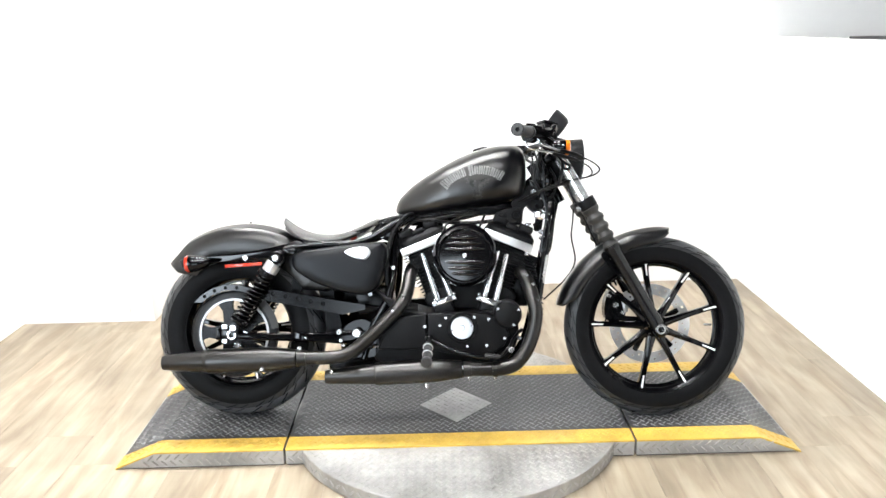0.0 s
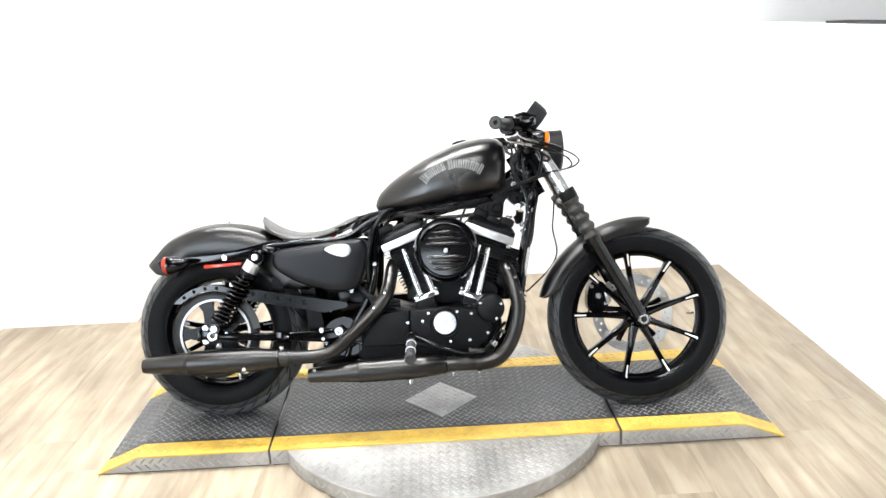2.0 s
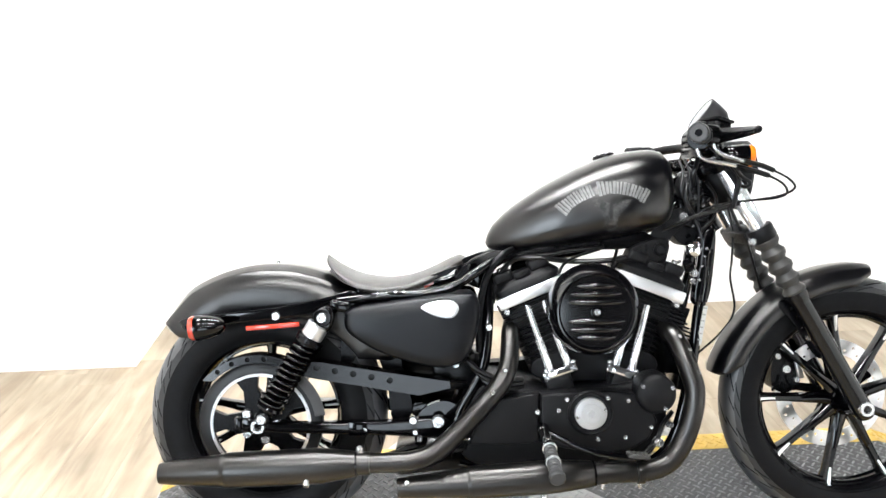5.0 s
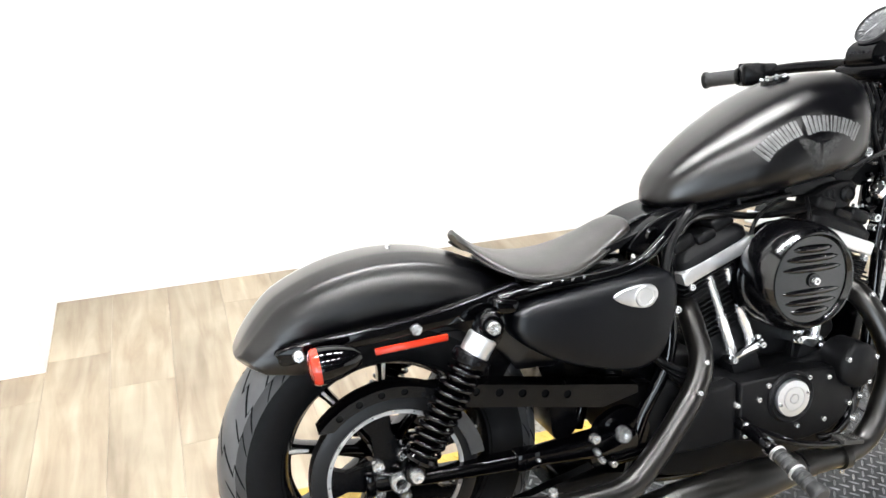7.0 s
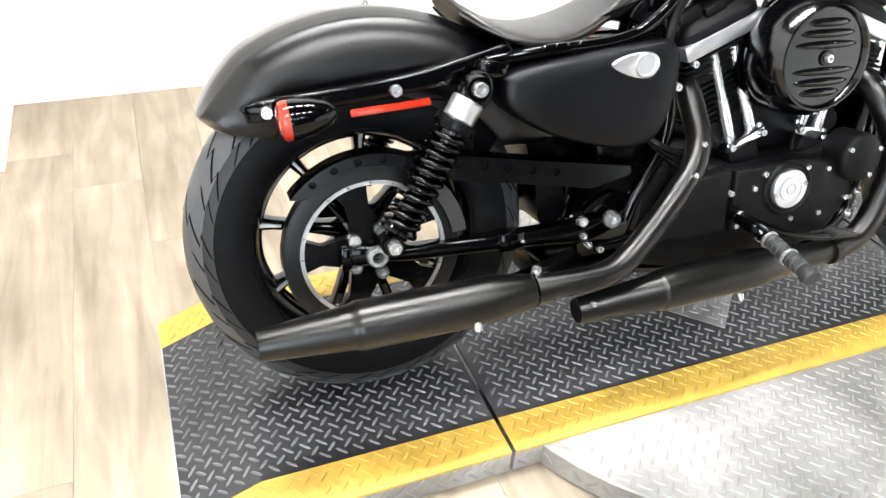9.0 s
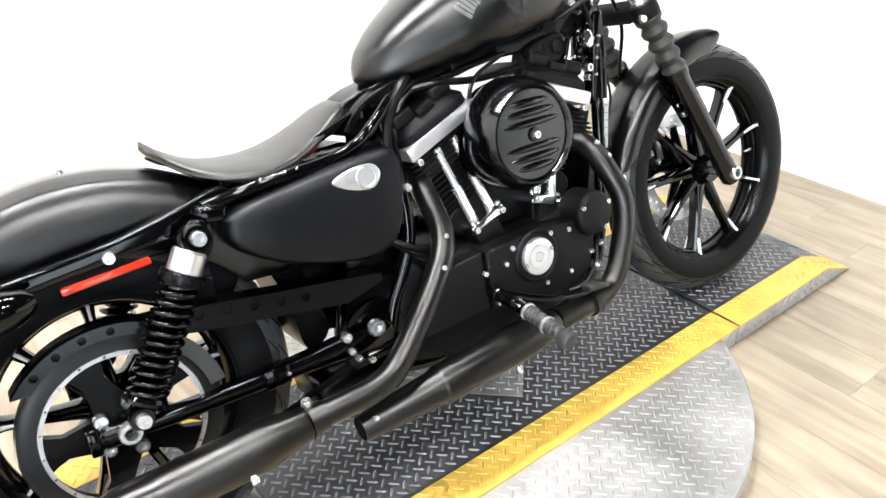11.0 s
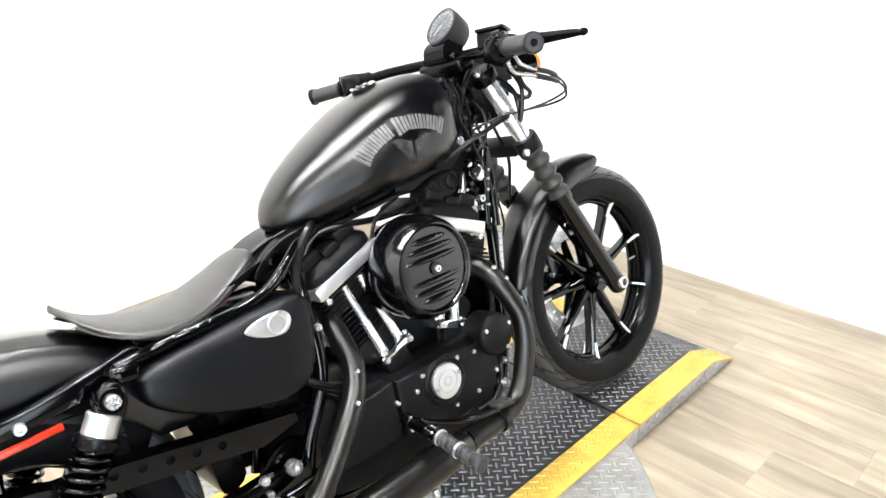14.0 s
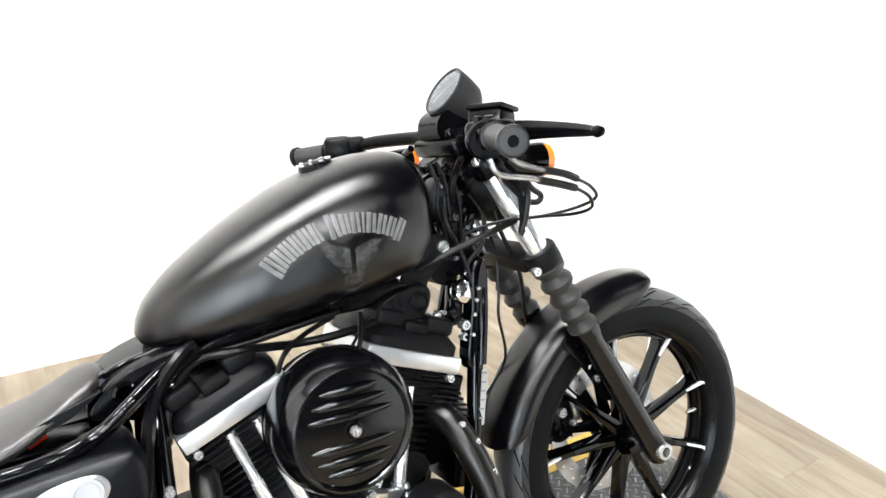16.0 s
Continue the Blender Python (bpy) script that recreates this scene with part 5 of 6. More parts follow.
for i, p in enumerate(lev):
    f = i / (len(lev) - 1)
    hw, hh = lerp(0.009, 0.005, f), lerp(0.0195, 0.006, f ** 0.8)
    rings.append([(p.x + hw * math.cos(a), p.y, p.z + hh * math.sin(a)) for a in [k * math.tau / 10 for k in range(10)]])
skin(bm, rings)
lv = part("brake_lever", bm, SATIN, bike, "black brake lever with ball end")
part("lever_ball", lathe([(0.0, -0.010), (0.006, -0.008), (0.0085, 0.0), (0.006, 0.008), (0, 0.010)], (1.110, -0.434, 0.995), (0, 1, 0), 16), SATIN, lv)
# risers, clamp and speedometer
part("riser", block((1.128, 0, 0.985), (0.050, 0.150, 0.034), (0, -14, 0), 0.010, 3), SATIN, bike, "black handlebar clamp")
for v in (-0.05, 0.05):
    bolt(bike, (1.112, v, 1.008), (-0.4, 0, 1), 0.008, mat=GLOSS)
AIM = Vector((-0.80, 0.0, 0.60)).normalized()
fc = Vector((1.138, -0.004, 1.078))
sp = part("speedometer", lathe([(0.0, -0.060), (0.034, -0.058), (0.043, -0.045), (0.0465, -0.02), (0.0475, 0.0), (0.0475, 0.006), (0.0435, 0.007), (0.043, 0.002)], fc, AIM, 40), NECK, bike, "black round speedometer with grey dial")
part("dial", lathe([(0.0432, 0.001), (0.0432, 0.002), (0, 0.002)], fc, AIM, 40), DIAL, sp, "grey dial face")
x, y, z = basis(AIM)
for k in range(15):
    a = radians(-120 + 17.1 * k) + math.pi / 2
    o = fc + AIM * 0.0026 + (x * math.cos(a) + y * math.sin(a)) * 0.036
    m = Matrix.Translation(o) @ Matrix((x * math.cos(a) + y * math.sin(a), -x * math.sin(a) + y * math.cos(a), AIM)).transposed().to_4x4()
    bm = block((0, 0, 0), (0.010 if k % 2 else 0.006, 0.0022, 0.0008), bevel=0)
    bm.transform(m)
    part("dial_mark", bm, MARK, sp)
bm = block((0.012, 0, 0), (0.032, 0.002, 0.001), bevel=0)
bm.transform(Matrix.Translation(fc + AIM * 0.004) @ Matrix((x * -0.6 - y * 0.8, x * 0.8 - y * 0.6, AIM)).transposed().to_4x4())
part("needle", bm, MARK, sp)
lens_ob = part("dial_glass", lathe([(0.0430, 0.0045), (0.0430, 0.0060), (0, 0.0066)], fc, AIM, 40), LENS, sp)
lens_ob.visible_shadow = False
part("speedo_bracket", plate(rounded([(1.108, 0.995), (1.096, 1.015), (1.108, 1.040), (1.150, 1.055), (1.162, 1.030), (1.150, 1.000)], 4), -0.036, 0.036, bevel=0.0), SATIN, sp)
for k in range(5):
    part("warning_light", lathe([(0.004, 0), (0.0035, 0.002), (0, 0.0025)], (1.0985, -0.024 + 0.012 * k, 1.024), AIM, 10), GROOVE, sp)

# ---- headlamp and front signals ----
HC = Vector((1.203, 0, 0.920))
hl = part("headlamp", lathe([(0.0, -0.078), (0.034, -0.075), (0.062, -0.057), (0.079, -0.02), (0.084, 0.02), (0.087, 0.034), (0.082, 0.041), (0.077, 0.036)], HC, (1, 0, -0.05), 40), WRINKLE, bike, "black round headlamp")
part("reflector_bowl", lathe([(0.077, 0.034), (0.055, 0.012), (0.022, -0.010), (0, -0.014)], HC, (1, 0, -0.05), 40), CHROME, hl)
hg = part("headlamp_glass", lathe([(0.0775, 0.0375), (0.066, 0.047), (0.038, 0.055), (0, 0.058)], HC, (1, 0, -0.05), 40), LENS, hl)
hg.visible_shadow = False
bm = bmesh.new()
rings = []
for k in range(19):
    a = radians(lerp(5, 175, k / 18))
    rings.append([(HC.x + h, r * math.cos(a), HC.z + r * math.sin(a)) for h, r in ((-0.020, 0.0875), (0.048, 0.0905), (0.048, 0.0880), (-0.020, 0.0850))])
skin(bm, rings)
part("visor", bm, WRINKLE, hl, "gloss black headlamp eyebrow")
part("headlamp_mount", tube([(1.150, 0, 0.990), (1.165, 0, 1.005), (1.185, 0, 1.0)], 0.012, 10), GLOSS, hl)


def front_sig(s):
    b = bullet((1.168, s * 0.226, 0.955), (1, 0, -0.05), ORANGE, "front_turn_signal", "gloss black bullet signal with amber lens", 0.062, 0.027)
    part("stalk", tube([(1.13, s * 0.135, 0.982), (1.135, s * 0.18, 0.968), (1.14, s * 0.205, 0.958)], 0.007, 10), GLOSS, b)


two_sides(front_sig)

# ---- cables and hoses ----
def cable(name, pts, r, mat=None, label=""):
    return part(name, tube(pts, r, 8, 8), mat or CABLE, bike, label)


ELBOWS = (((1.029, -0.300, 0.968), (1.043, -0.300, 0.945), (1.098, -0.290, 0.934), (1.125, -0.286, 0.928)), ((1.070, -0.282, 0.982), (1.085, -0.280, 0.960), (1.126, -0.270, 0.946), (1.150, -0.267, 0.940)))
SLEEVES = (((1.120, -0.287, 0.929), (1.171, -0.280, 0.916), (1.200, -0.272, 0.908)), ((1.146, -0.268, 0.941), (1.190, -0.260, 0.931), (1.220, -0.252, 0.920)))
RUNS = (((1.200, -0.272, 0.908), (1.240, -0.255, 0.890), (1.256, -0.240, 0.869), (1.245, -0.205, 0.858)), ((1.220, -0.252, 0.920), (1.262, -0.235, 0.902), (1.283, -0.220, 0.881), (1.265, -0.185, 0.864)))
for elbow, sleeve, run in zip(ELBOWS, SLEEVES, RUNS):
    cable("throttle_ferrule", elbow, 0.0042, STEEL, "bright bent throttle cable elbow")
    cable("throttle_cable", sleeve, 0.0062, None, "black throttle cable sleeve")
    cable("throttle_cable", (*run, (1.214, -0.150, 0.854), (1.170, -0.100, 0.848), (1.12, -0.06, 0.83), (1.06, -0.04, 0.79), (0.95, -0.05, 0.735), (0.86, -0.06, 0.64)), 0.0028, None, "thin black throttle cable")
cable("brake_hose", [(1.105, -0.165, 1.01), (1.14, -0.14, 0.985), (1.170, -0.080, 0.93), (1.19, -0.050, 0.86), (1.215, -0.045, 0.80), (1.235, -0.040, 0.765), (1.26, -0.02, 0.72), (1.33, 0.07, 0.60), (1.40, 0.11, 0.47)], 0.0045, None, "black brake hose")
cable("wiring_loom", [(1.09, -0.12, 0.965), (1.095, -0.09, 0.94), (1.09, -0.08, 0.915), (1.10, -0.055, 0.87), (1.07, -0.05, 0.80), (1.02, -0.05, 0.765)], 0.006, None, "black taped wiring loom")
cable("wiring_loom", [(1.02, 0.25, 0.98), (1.06, 0.17, 0.955), (1.10, 0.09, 0.91), (1.10, 0.05, 0.86), (1.06, 0.04, 0.80)], 0.006, None, "black taped wiring loom")
cable("clutch_cable", [(1.05, 0.24, 0.985), (1.12, 0.19, 0.965), (1.21, 0.10, 0.90), (1.225, 0.02, 0.80), (1.220, 0.0, 0.705), (1.216, 0.0, 0.653), (1.231, 0.01, 0.566), (1.20, 0.03, 0.50), (1.12, 0.05, 0.42)], 0.0030, None, "thin black clutch cable")
cable("wiring_loom", [(1.03, -0.06, 0.735), (0.95, -0.07, 0.715), (0.86, -0.075, 0.705), (0.78, -0.07, 0.705), (0.70, -0.08, 0.715), (0.64, -0.065, 0.708), (0.600, -0.070, 0.66), (0.585, -0.080, 0.60)], 0.007, None, "black wiring loom under the tank")
cable("wiring_loom", [(0.640, -0.070, 0.735), (0.615, -0.088, 0.725), (0.580, -0.095, 0.685), (0.562, -0.100, 0.64), (0.550, -0.108, 0.565), (0.552, -0.108, 0.482)], 0.0095, None, "black wiring loom down the frame")
cable("ignition_lead", [(0.90, -0.085, 0.735), (0.885, -0.112, 0.70), (0.875, -0.112, 0.67), (0.885, -0.105, 0.645)], 0.0042, None, "black ignition lead")
cable("ignition_lead", [(0.86, -0.07, 0.735), (0.80, -0.085, 0.718), (0.765, -0.10, 0.70), (0.75, -0.105, 0.675)], 0.0042, None, "black ignition lead")
for k in range(4):
    cable("oil_hose", [(0.50 + 0.015 * k, -0.105, 0.478 - 0.012 * k), (0.545 + 0.01 * k, -0.128, 0.440 - 0.014 * k), (0.60, -0.130, 0.418 - 0.012 * k), (0.66, -0.105, 0.412 - 0.010 * k)], 0.0075, None, "black rubber oil hose")
for u, w in ((0.500, 0.482), (0.492, 0.452), (0.575, 0.545)):
    bolt(bike, (u, -0.118, w), r=0.008)
# chrome horn button and its bracket by the neck
hn = part("horn_cap", lathe([(0.020, 0.0), (0.022, 0.006), (0.019, 0.016), (0.010, 0.022), (0, 0.023)], (1.094, -0.069, 0.733), (0.2, -1, 0.1), 28), CHROME, bike, "chrome dome cap beside the neck")
part("cap_bracket", block((1.094, -0.048, 0.712), (0.030, 0.020, 0.075), (0, 8, 0), 0.005), GLOSS, hn)
bolt(bike, (1.100, -0.062, 0.672), r=0.010, h=0.014)
bolt(bike, (1.100, -0.060, 0.650), r=0.008, h=0.012)
bolt(bike, (1.108, -0.050, 0.862), (0, -1, 0.2), r=0.010, h=0.012)
neck = part("ignition_cover", plate(rounded([(1.068, 0.872), (1.064, 0.905), (1.078, 0.928), (1.104, 0.930), (1.122, 0.905), (1.126, 0.872), (1.112, 0.850), (1.088, 0.848)], 5), -0.056, -0.012, bevel=0.012), NECK, bike, "dark grey ignition cover beside the neck")
part("cover_band", plate(rounded([(1.092, 0.852), (1.094, 0.926), (1.102, 0.927), (1.102, 0.852)], 3), -0.0590, -0.045, bevel=0.001), SATIN, neck)
part("steering_bracket", plate(rounded([(1.050, 0.775), (1.058, 0.835), (1.090, 0.850), (1.122, 0.838), (1.150, 0.796), (1.160, 0.768), (1.115, 0.755), (1.085, 0.740)], 4), -0.040, 0.040, bevel=0.004), WRINKLE, bike, "black steering head casting")

# ---- foot controls ----
pg = part("foot_peg", tube([(0.705, -0.15, 0.300), (0.705, -0.215, 0.288), (0.704, -0.25, 0.282)], [0.015, 0.012, 0.013], 12), GLOSS, bike, "folding foot peg with ribbed rubber")
a, b = Vector((0.707, -0.25, 0.282)), Vector((0.710, -0.364, 0.249))
n = (b - a).length
prof = [(0.012, 0)]
for k in range(7):
    prof += [(0.0135, n * (0.05 + 0.11 * k)), (0.0155, n * (0.07 + 0.11 * k)), (0.0155, n * (0.12 + 0.11 * k)), (0.0135, n * (0.14 + 0.11 * k))]
part("peg_rubber", lathe(prof + [(0.0165, n * 0.90), (0.0185, n * 0.94), (0.0185, n), (0.015, n * 1.03), (0, n * 1.03)], a, b - a, 18), GRIP, pg, "ribbed black peg rubber")
for f in (0.02, 0.46):
    part("peg_ring", lathe([(0.0150, n * f), (0.0172, n * f + 0.001), (0.0172, n * f + 0.006), (0.0150, n * f + 0.007)], a, b - a, 18), ALU, pg)
part("peg_clevis", block((0.704, -0.232, 0.286), (0.022, 0.030, 0.024), (16, 0, 0), 0.005), CHROME, pg)
bp = part("brake_pedal", tube([(0.695, -0.165, 0.300), (0.74, -0.190, 0.285), (0.80, -0.205, 0.262), (0.86, -0.208, 0.248), (0.915, -0.205, 0.240)], [0.010, 0.008, 0.0075, 0.0075, 0.008], 10), GLOSS, bike, "gloss black brake pedal")
part("pedal_pad", block((0.925, -0.205, 0.247), (0.052, 0.034, 0.010), (0, 6, 0), 0.003), BOOT, bp, "ribbed black pedal pad")
for k in range(4):
    part("pad_rib", block((0.907 + 0.012 * k, -0.205, 0.2535 - 0.0012 * k), (0.004, 0.032, 0.005), (0, 6, 0), 0.001, 1), BOOT, bp)
bolt(bp, (0.704, -0.172, 0.300), r=0.010)
part("brake_rod", tube([(0.69, -0.135, 0.265), (0.58, -0.132, 0.262), (0.48, -0.130, 0.270)], 0.0045, 8), STEEL, bike, "thin bright brake rod")
part("master_rear", tube([(0.50, -0.132, 0.268), (0.42, -0.130, 0.262)], 0.012, 12), GLOSS, bike, "black rear master cylinder")
for u, w in ((0.400, 0.270), (0.425, 0.258), (0.39, 0.288)):
    bolt(bike, (u, -0.138, w), r=0.007)
part("swingarm_clamp", block((0.247, -0.124, 0.2965), (0.046, 0.034, 0.036), (0, 1, 0), 0.003, 2), GLOSS, bike, "gloss black clamp on the swingarm")
bolt(bike, (0.266, -0.142, 0.297), r=0.004, h=0.003)
arc = [(0.166 * math.cos(radians(a)), RW[2] + 0.166 * math.sin(radians(a))) for a in range(8, 52, 4)]
arc += [(0.140 * math.cos(radians(a)), RW[2] + 0.140 * math.sin(radians(a))) for a in range(48, 4, -4)]
part("pulley_shield", plate(arc, -0.1275, -0.123, bevel=0.001), GRIP, guard, "grey plastic shield before the pulley")
part("crossmember", block((0.428, 0.0, 0.196), (0.190, 0.150, 0.066), (0, -6, 0), 0.012, 2), SATIN, frame_, "black frame crossmember")
part("lower_bracket", plate(rounded([(0.39, 0.25), (0.40, 0.33), (0.46, 0.36), (0.51, 0.33), (0.52, 0.24), (0.45, 0.225)], 4), -0.118, -0.100), GLOSS, bike, "black swingarm bracket")

# ---- front brake caliper, far side ----
cal = part("brake_caliper", plate(rounded([(1.345, 0.40), (1.36, 0.45), (1.395, 0.455), (1.425, 0.42), (1.42, 0.36), (1.385, 0.335), (1.35, 0.35)], 4), 0.045, 0.105, bevel=0.0), SATIN, bike, "black front brake caliper")
bolt(cal, (1.385, 0.044, 0.40), r=0.012)
for k in range(5):
    part("caliper_rib", block((1.352 + 0.012 * k, 0.043, 0.352 + 0.020 * (k % 2)), (0.006, 0.010, 0.024), (0, 25 - 14 * k, 0), 0.002, 1), SATIN, cal)
part("pad_carrier", block((1.418, 0.048, 0.405), (0.016, 0.020, 0.062), (0, -12, 0), 0.003), DISC, cal, "bare steel pad carrier")
for u, w in ((1.362, 0.435), (1.412, 0.372)):
    bolt(cal, (u, 0.043, w), r=0.008)
fb = part("fender_bracket", plate(rounded([(1.33, 0.60), (1.37, 0.575), (1.425, 0.47), (1.41, 0.455), (1.36, 0.53), (1.315, 0.585)], 4), -0.070, -0.064, [circle(1.348 + 0.014 * k, 0.578 - 0.024 * k, 0.006, 8) for k in range(4)]), SATIN, bike, "black fender bracket with holes")
bolt(fb, (1.390, -0.072, 0.505), r=0.008)
bolt(fb, (1.372, -0.072, 0.585), r=0.006)

# ---- floor planks ----
def plank_floor():
    w, l, gap = 0.182, 1.22, 0.0005
    shapes = {}

    def shape(length):
        key = round(length, 2)
        if key not in shapes:
            me = bpy.data.meshes.new("plank")
            bm = block((0, 0, -0.0045), (w - gap, key - gap, 0.009), bevel=0.0004, segs=1)
            bm.to_mesh(me)
            bm.free()
            me.materials.append(OAK)
            shapes[key] = me
        return shapes[key]

    rnd = random.Random(5)
    x = FAR_LEFT + 0.04
    while x < 4.45:
        end = (JOG if x + w / 2 < LEFT - 0.002 else BACK) + 0.01
        y = -4.19 - round(rnd.random() * l * 0.8, 1)
        while y < end - 0.02:
            a, b = max(y, -4.19), min(y + l, end)
            y += l
            if b - a < 0.03 or RIGHT < x - w / 2 and x + w / 2 < RIGHT + 0.1:
                continue
            ob = new("plank", shape(b - a))
            ob.parent = floor
            ob.location = (x, (a + b) / 2, 0)
        x += w


plank_floor()


# ---- small fittings round the steering neck ----
for u, v, w, r in ((1.118, -0.075, 0.905, 0.006), (1.126, -0.070, 0.880, 0.007), (1.140, -0.062, 0.835, 0.006), (1.118, -0.062, 0.822, 0.005), (1.085, -0.058, 0.765, 0.006), (1.120, -0.064, 0.700, 0.006), (1.062, -0.062, 0.700, 0.005), (1.110, -0.072, 0.600, 0.006)):
    bolt(bike, (u, v, w), (0.1, -1, 0.2), r * 0.85, "fitting", SATIN if r > 0.0055 else STEEL, h=0.008)
for k, (u, v, w) in enumerate(((1.105, -0.060, 0.885), (1.128, -0.060, 0.855), (1.090, -0.062, 0.845), (1.118, -0.060, 0.755), (1.085, -0.064, 0.690))):
    part("connector", block((u, v, w), (0.022, 0.020, 0.030), (10 * k, 25 - 12 * k, 0), 0.004), GLOSS if k % 2 else SATIN, bike, "small black wiring connector")
cable("small_hose", [(1.130, -0.070, 0.90), (1.150, -0.078, 0.86), (1.145, -0.074, 0.81), (1.120, -0.066, 0.78), (1.10, -0.062, 0.73)], 0.0045, None, "black hose by the neck")
cable("small_hose", [(1.08, -0.07, 0.90), (1.075, -0.075, 0.86), (1.095, -0.07, 0.82), (1.115, -0.07, 0.77), (1.128, -0.075, 0.68)], 0.005, None, "black hose by the neck")

# dark panels that close the frame behind and under the seat nose
part("frame_cover", plate(rounded([(0.490, 0.668), (0.515, 0.700), (0.560, 0.724), (0.620, 0.737), (0.655, 0.726), (0.615, 0.700), (0.565, 0.676), (0.520, 0.652)], 4), -0.080, 0.080, bevel=0.006), SATIN, frame_, "black cover under the seat nose")
part("bushing", lathe([(0.017, -0.004), (0.017, 0.008), (0.013, 0.011), (0.008, 0.008), (0, 0.008)], (0.540, -0.080, 0.690), SIDE, 22), GLOSS, frame_)
bolt(frame_, (0.600, -0.082, 0.714), r=0.006)
# two added dark filler blocks, hiding the floor seen through the engine
part("rear_engine_filler", block((0.500, -0.02, 0.425), (0.130, 0.140, 0.090), (0, -8, 0), 0.012), SATIN, frame_, "added dark filler block behind the engine")
part("front_engine_filler", block((0.958, 0.050, 0.505), (0.055, 0.100, 0.150), (0, 20, 0), 0.012), SATIN, engine, "added dark filler block at the front cylinder")

# left clutch lever and its bracket
part("clutch_bracket", block((1.048, 0.232, 0.998), (0.050, 0.030, 0.034), (0, 0, -27), 0.007, 2), SATIN, bike, "black clutch lever bracket")
bm = bmesh.new()
lev = curve([(1.075, 0.238, 0.998), (1.095, 0.29, 0.997), (1.090, 0.35, 0.994), (1.075, 0.405, 0.990)], 5)
skin(bm, [[(p.x + lerp(0.008, 0.005, i / (len(lev) - 1)) * math.cos(k * math.tau / 10), p.y, p.z + lerp(0.014, 0.005, i / (len(lev) - 1)) * math.sin(k * math.tau / 10)) for k in range(10)] for i, p in enumerate(lev)])
part("clutch_lever", bm, SATIN, bike, "black clutch lever")
# casting and cable stops along the down tube
part("tube_casting", plate(rounded([(1.096, 0.60), (1.112, 0.70), (1.122, 0.775), (1.150, 0.780), (1.148, 0.70), (1.132, 0.60)], 4), -0.078, -0.048, bevel=0.006), GLOSS, frame_)
for k, w in enumerate((0.735, 0.715, 0.69, 0.655)):
    bolt(frame_, (1.127 - 0.006 * k, -0.080, w), r=0.0035, h=0.004)
part("side_plate", plate(rounded([(0.506, 0.705), (0.535, 0.722), (0.575, 0.732), (0.608, 0.735), (0.592, 0.690), (0.570, 0.640), (0.556, 0.634), (0.515, 0.656)], 4), -0.048, -0.036, bevel=0.003), GLOSS, frame_, "gloss black frame side plate")
bolt(frame_, (0.527, -0.050, 0.656), r=0.0075)

# hoses that hang under the switch housing
cable("brake_hose", [(1.075, -0.235, 0.985), (1.120, -0.215, 0.950), (1.160, -0.200, 0.912), (1.158, -0.195, 0.868), (1.150, -0.190, 0.838), (1.158, -0.185, 0.860), (1.164, -0.170, 0.905), (1.150, -0.140, 0.940)], 0.0055, None, "black hose looped under the switch housing")
cable("switch_lead", [(1.120, -0.225, 0.965), (1.158, -0.210, 0.915), (1.186, -0.200, 0.896), (1.180, -0.196, 0.885), (1.166, -0.180, 0.892), (1.150, -0.150, 0.925)], 0.0050, None, "black lead looped under the switch housing")
for k in range(2):
    cable("throttle_lead", [(1.196, -0.112, 0.852 - 0.006 * k), (1.127, -0.100, 0.829 - 0.005 * k), (1.080, -0.085, 0.812 - 0.004 * k), (1.020, -0.060, 0.780)], 0.0034, None, "thin black lead beside the neck")

# dark tunnel and tube under the fuel tank
part("tank_tunnel", plate(rounded([(0.640, 0.722), (0.700, 0.742), (0.800, 0.756), (0.900, 0.766), (0.980, 0.775), (1.000, 0.748), (0.920, 0.734), (0.860, 0.732), (0.790, 0.726), (0.710, 0.712), (0.655, 0.706)], 4), -0.062, 0.062, bevel=0.006), SATIN, frame_, "black tunnel under the fuel tank")
part("tunnel_tube", tube([(0.640, -0.066, 0.715), (0.720, -0.072, 0.722), (0.800, -0.074, 0.733), (0.870, -0.072, 0.742)], 0.0055, 10), CABLE, frame_)
for u, w in ((0.745, 0.738), (0.860, 0.750)):
    part("tunnel_clip", block((u, -0.068, w), (0.010, 0.014, 0.020), (0, -10, 0), 0.002, 1), SATIN, frame_)

# dark casting behind the pushrods, and an added filler plate in front of the front cylinder
part("cam_chest", plate(rounded([(0.700, 0.405), (0.690, 0.450), (0.760, 0.480), (0.800, 0.545), (0.858, 0.545), (0.900, 0.485), (0.985, 0.470), (1.010, 0.430), (0.960, 0.400), (0.830, 0.395)], 4), -0.064, 0.060, bevel=0.006), WRINKLE, engine, "black casting behind the pushrods")
# added dark plate that blocks the floor behind
part("front_filler_plate", plate(rounded([(0.955, 0.440), (0.965, 0.520), (1.000, 0.590), (1.050, 0.590), (1.082, 0.545), (1.092, 0.480), (1.088, 0.420), (1.060, 0.400), (0.980, 0.405)], 4), 0.000, 0.050, bevel=0.005), SATIN, engine, "added dark filler plate before the front cylinder")
for u in (0.878, 0.912):
    part("casting_rib", block((u, -0.086, 0.405), (0.008, 0.016, 0.050), (0, 4, 0), 0.002, 1), WRINKLE, engine)
reg = part("regulator", block((1.086, 0.0, 0.425), (0.034, 0.104, 0.120), (0, 10, 0), 0.005, 2), SATIN, bike, "black finned regulator on the down tubes")
for k in range(6):
    part("fin", block((1.105, 0.0, 0.375 + 0.020 * k), (0.012, 0.100, 0.004), (0, 10, 0), 0.001, 1), SATIN, reg)
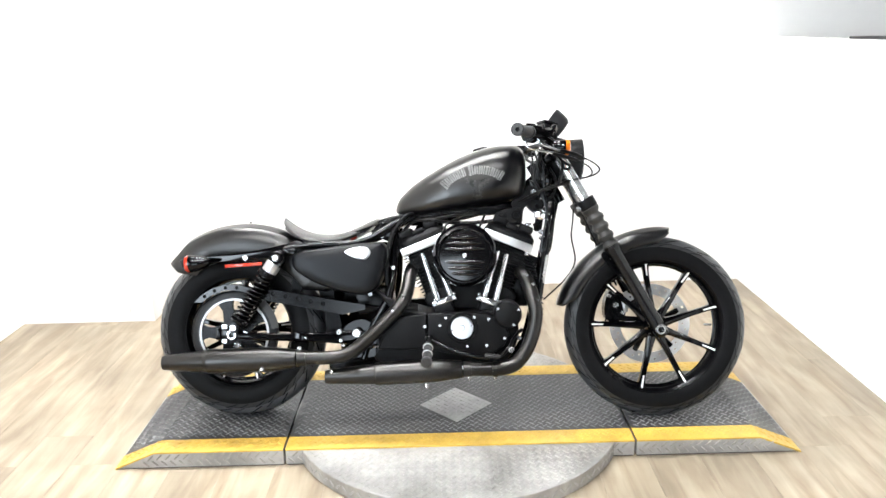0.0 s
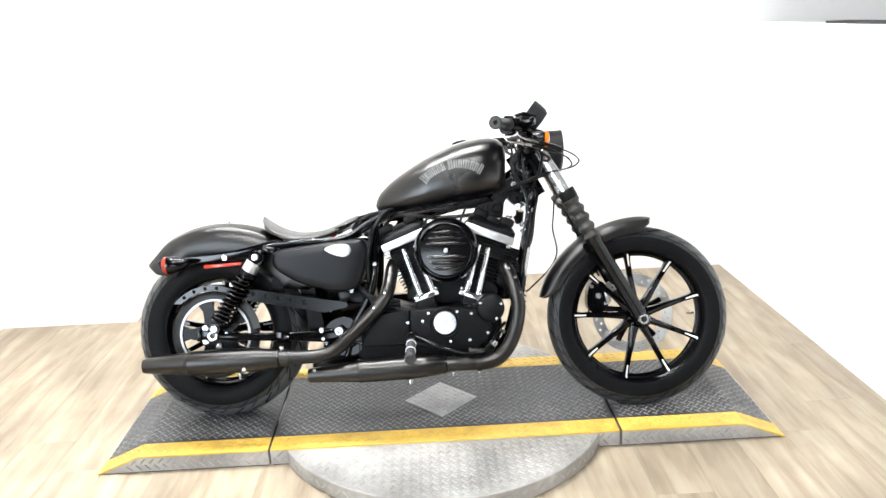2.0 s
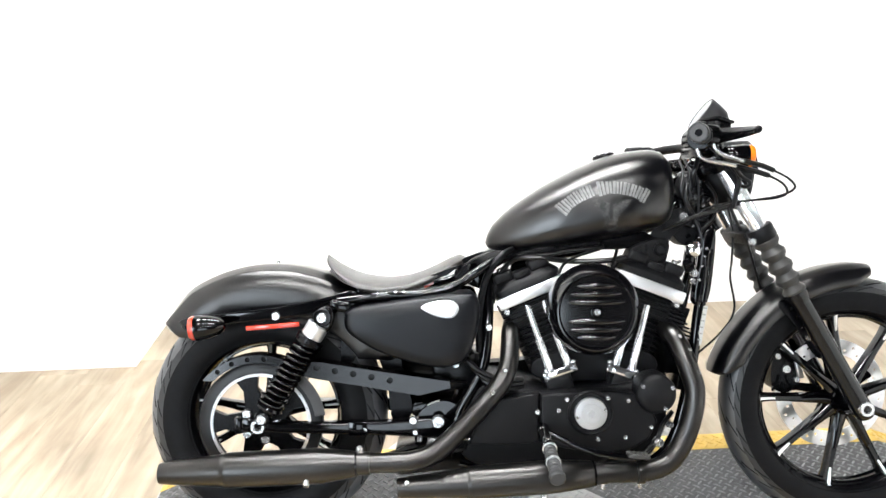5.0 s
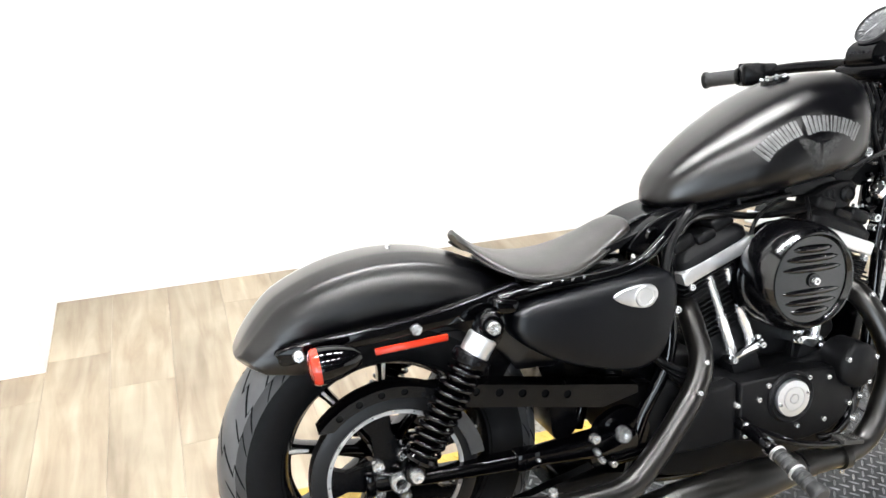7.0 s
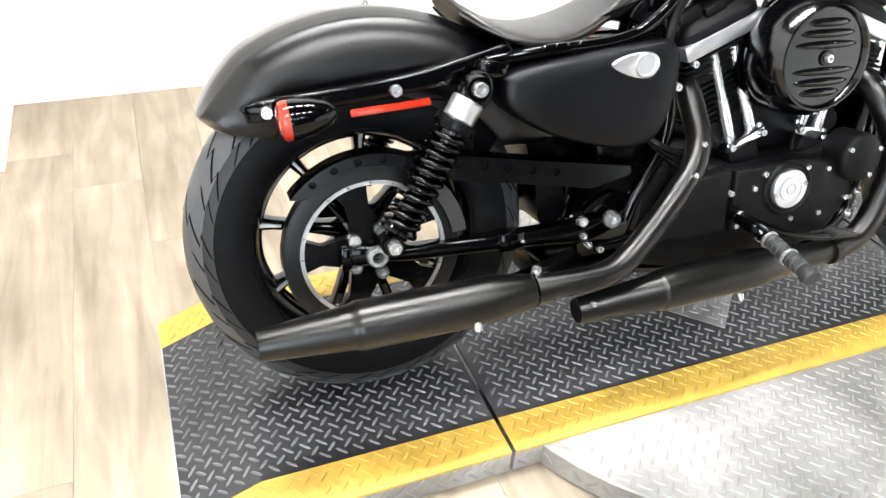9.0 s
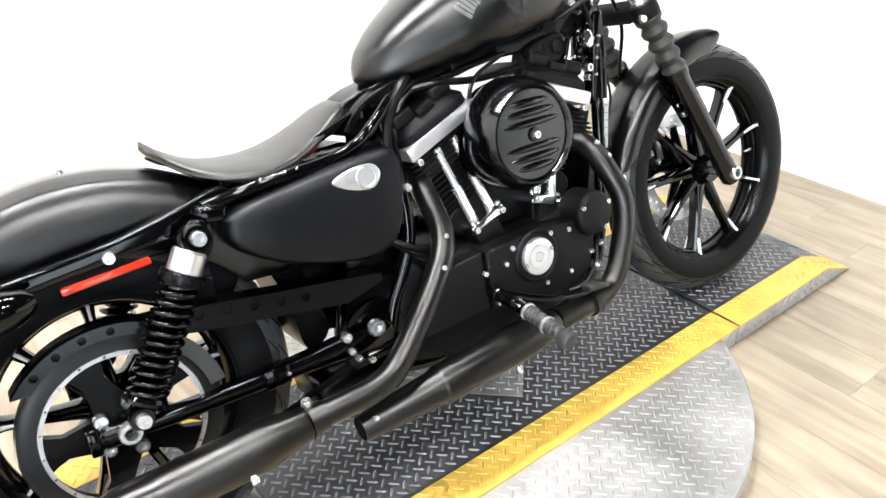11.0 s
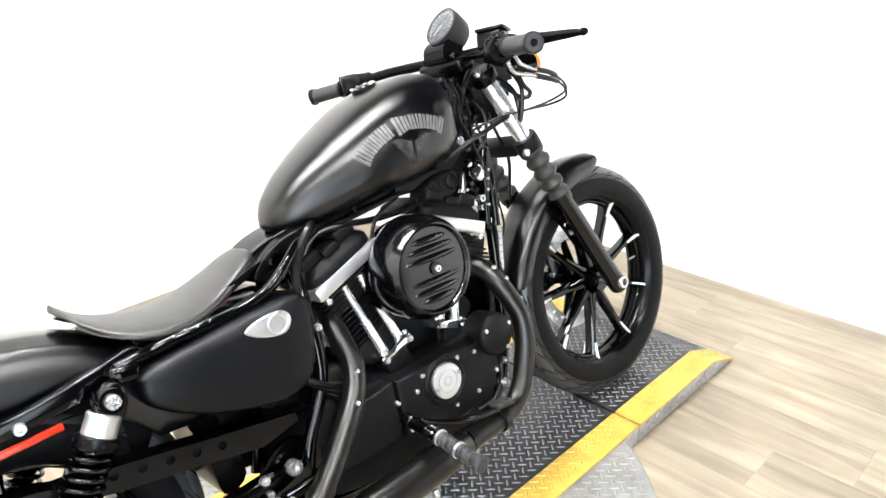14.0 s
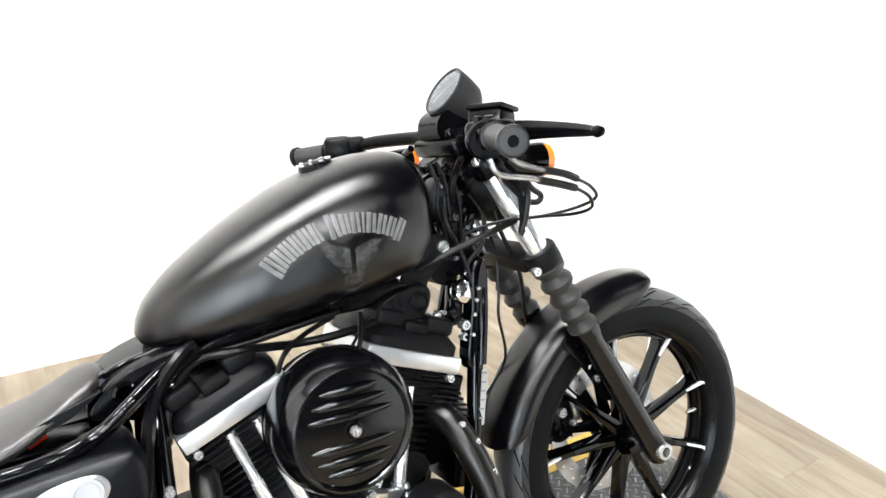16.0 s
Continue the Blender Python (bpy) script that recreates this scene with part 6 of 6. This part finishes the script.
part("fin_core", block((1.050, -0.028, 0.546), (0.056, 0.078, 0.092), (0, 20.5, 0), 0.003, 1), SATIN, engine)
for k in range(8):
    part("head_fin", block((1.036 + 0.0045 * k, -0.034, 0.588 - 0.0115 * k), (0.066, 0.092, 0.0050), (0, 20.5, 0), 0.0012, 1), WRINKLE, engine)

# cluttered fittings behind the fuel tank: fuse box, plugs, clips and short hoses
for u, v, w, size, turn, mat in ((1.082, -0.048, 0.800, (0.034, 0.026, 0.022), 12, SATIN), (1.072, -0.052, 0.846, (0.020, 0.022, 0.030), -20, GLOSS), (1.100, -0.056, 0.946, (0.030, 0.020, 0.016), 25, GLOSS),
                                 (1.118, -0.060, 0.876, (0.014, 0.018, 0.024), 35, GLOSS), (1.066, -0.046, 0.950, (0.024, 0.030, 0.014), -8, SATIN), (1.128, -0.052, 0.812, (0.018, 0.020, 0.026), 30, SATIN)):
    part("plug", block((u, v, w), size, (0, turn, 0), 0.004), mat, bike, "small black electrical plug")
for u, v, w in ((1.090, -0.066, 0.862), (1.076, -0.064, 0.918), (1.112, -0.068, 0.902), (1.098, -0.060, 0.790), (1.122, -0.066, 0.842)):
    bolt(bike, (u, v, w), (0.1, -1, 0.25), 0.0042, "clip", STEEL, 0.005)
for k in range(3):
    cable("small_hose", [(1.062 + 0.014 * k, -0.058, 0.960), (1.070 + 0.016 * k, -0.068, 0.925), (1.064 + 0.022 * k, -0.072, 0.885), (1.078 + 0.016 * k, -0.066, 0.845), (1.092 + 0.010 * k, -0.060, 0.800)], 0.0036, None, "black hose by the neck")
part("rectifier_bracket", plate(rounded([(1.030, 0.790), (1.036, 0.826), (1.070, 0.838), (1.094, 0.824), (1.086, 0.800), (1.058, 0.784)], 4), -0.062, -0.054, bevel=0.002), WRINKLE, frame_, "black bracket with a bright bolt")
# glossy tube with sparkling clips down the front of the frame
part("front_tube", tube([(1.140, -0.046, 0.790), (1.142, -0.066, 0.740), (1.132, -0.078, 0.680), (1.118, -0.084, 0.600)], 0.010, 12), GLOSS, frame_)

# added dark filler plates that close the view through the frame
part("tank_gap_filler", plate(rounded([(0.640, 0.672), (0.660, 0.706), (0.735, 0.716), (0.742, 0.690), (0.720, 0.664), (0.680, 0.655)], 4), 0.020, 0.040, bevel=0.004), SATIN, frame_, "added dark filler plate under the tank")
part("guard_gap_filler", plate(rounded([(0.335, 0.420), (0.350, 0.470), (0.430, 0.476), (0.476, 0.440), (0.470, 0.402), (0.380, 0.398)], 4), -0.010, 0.020, bevel=0.004), SATIN, frame_, "added dark filler plate above the belt guard")
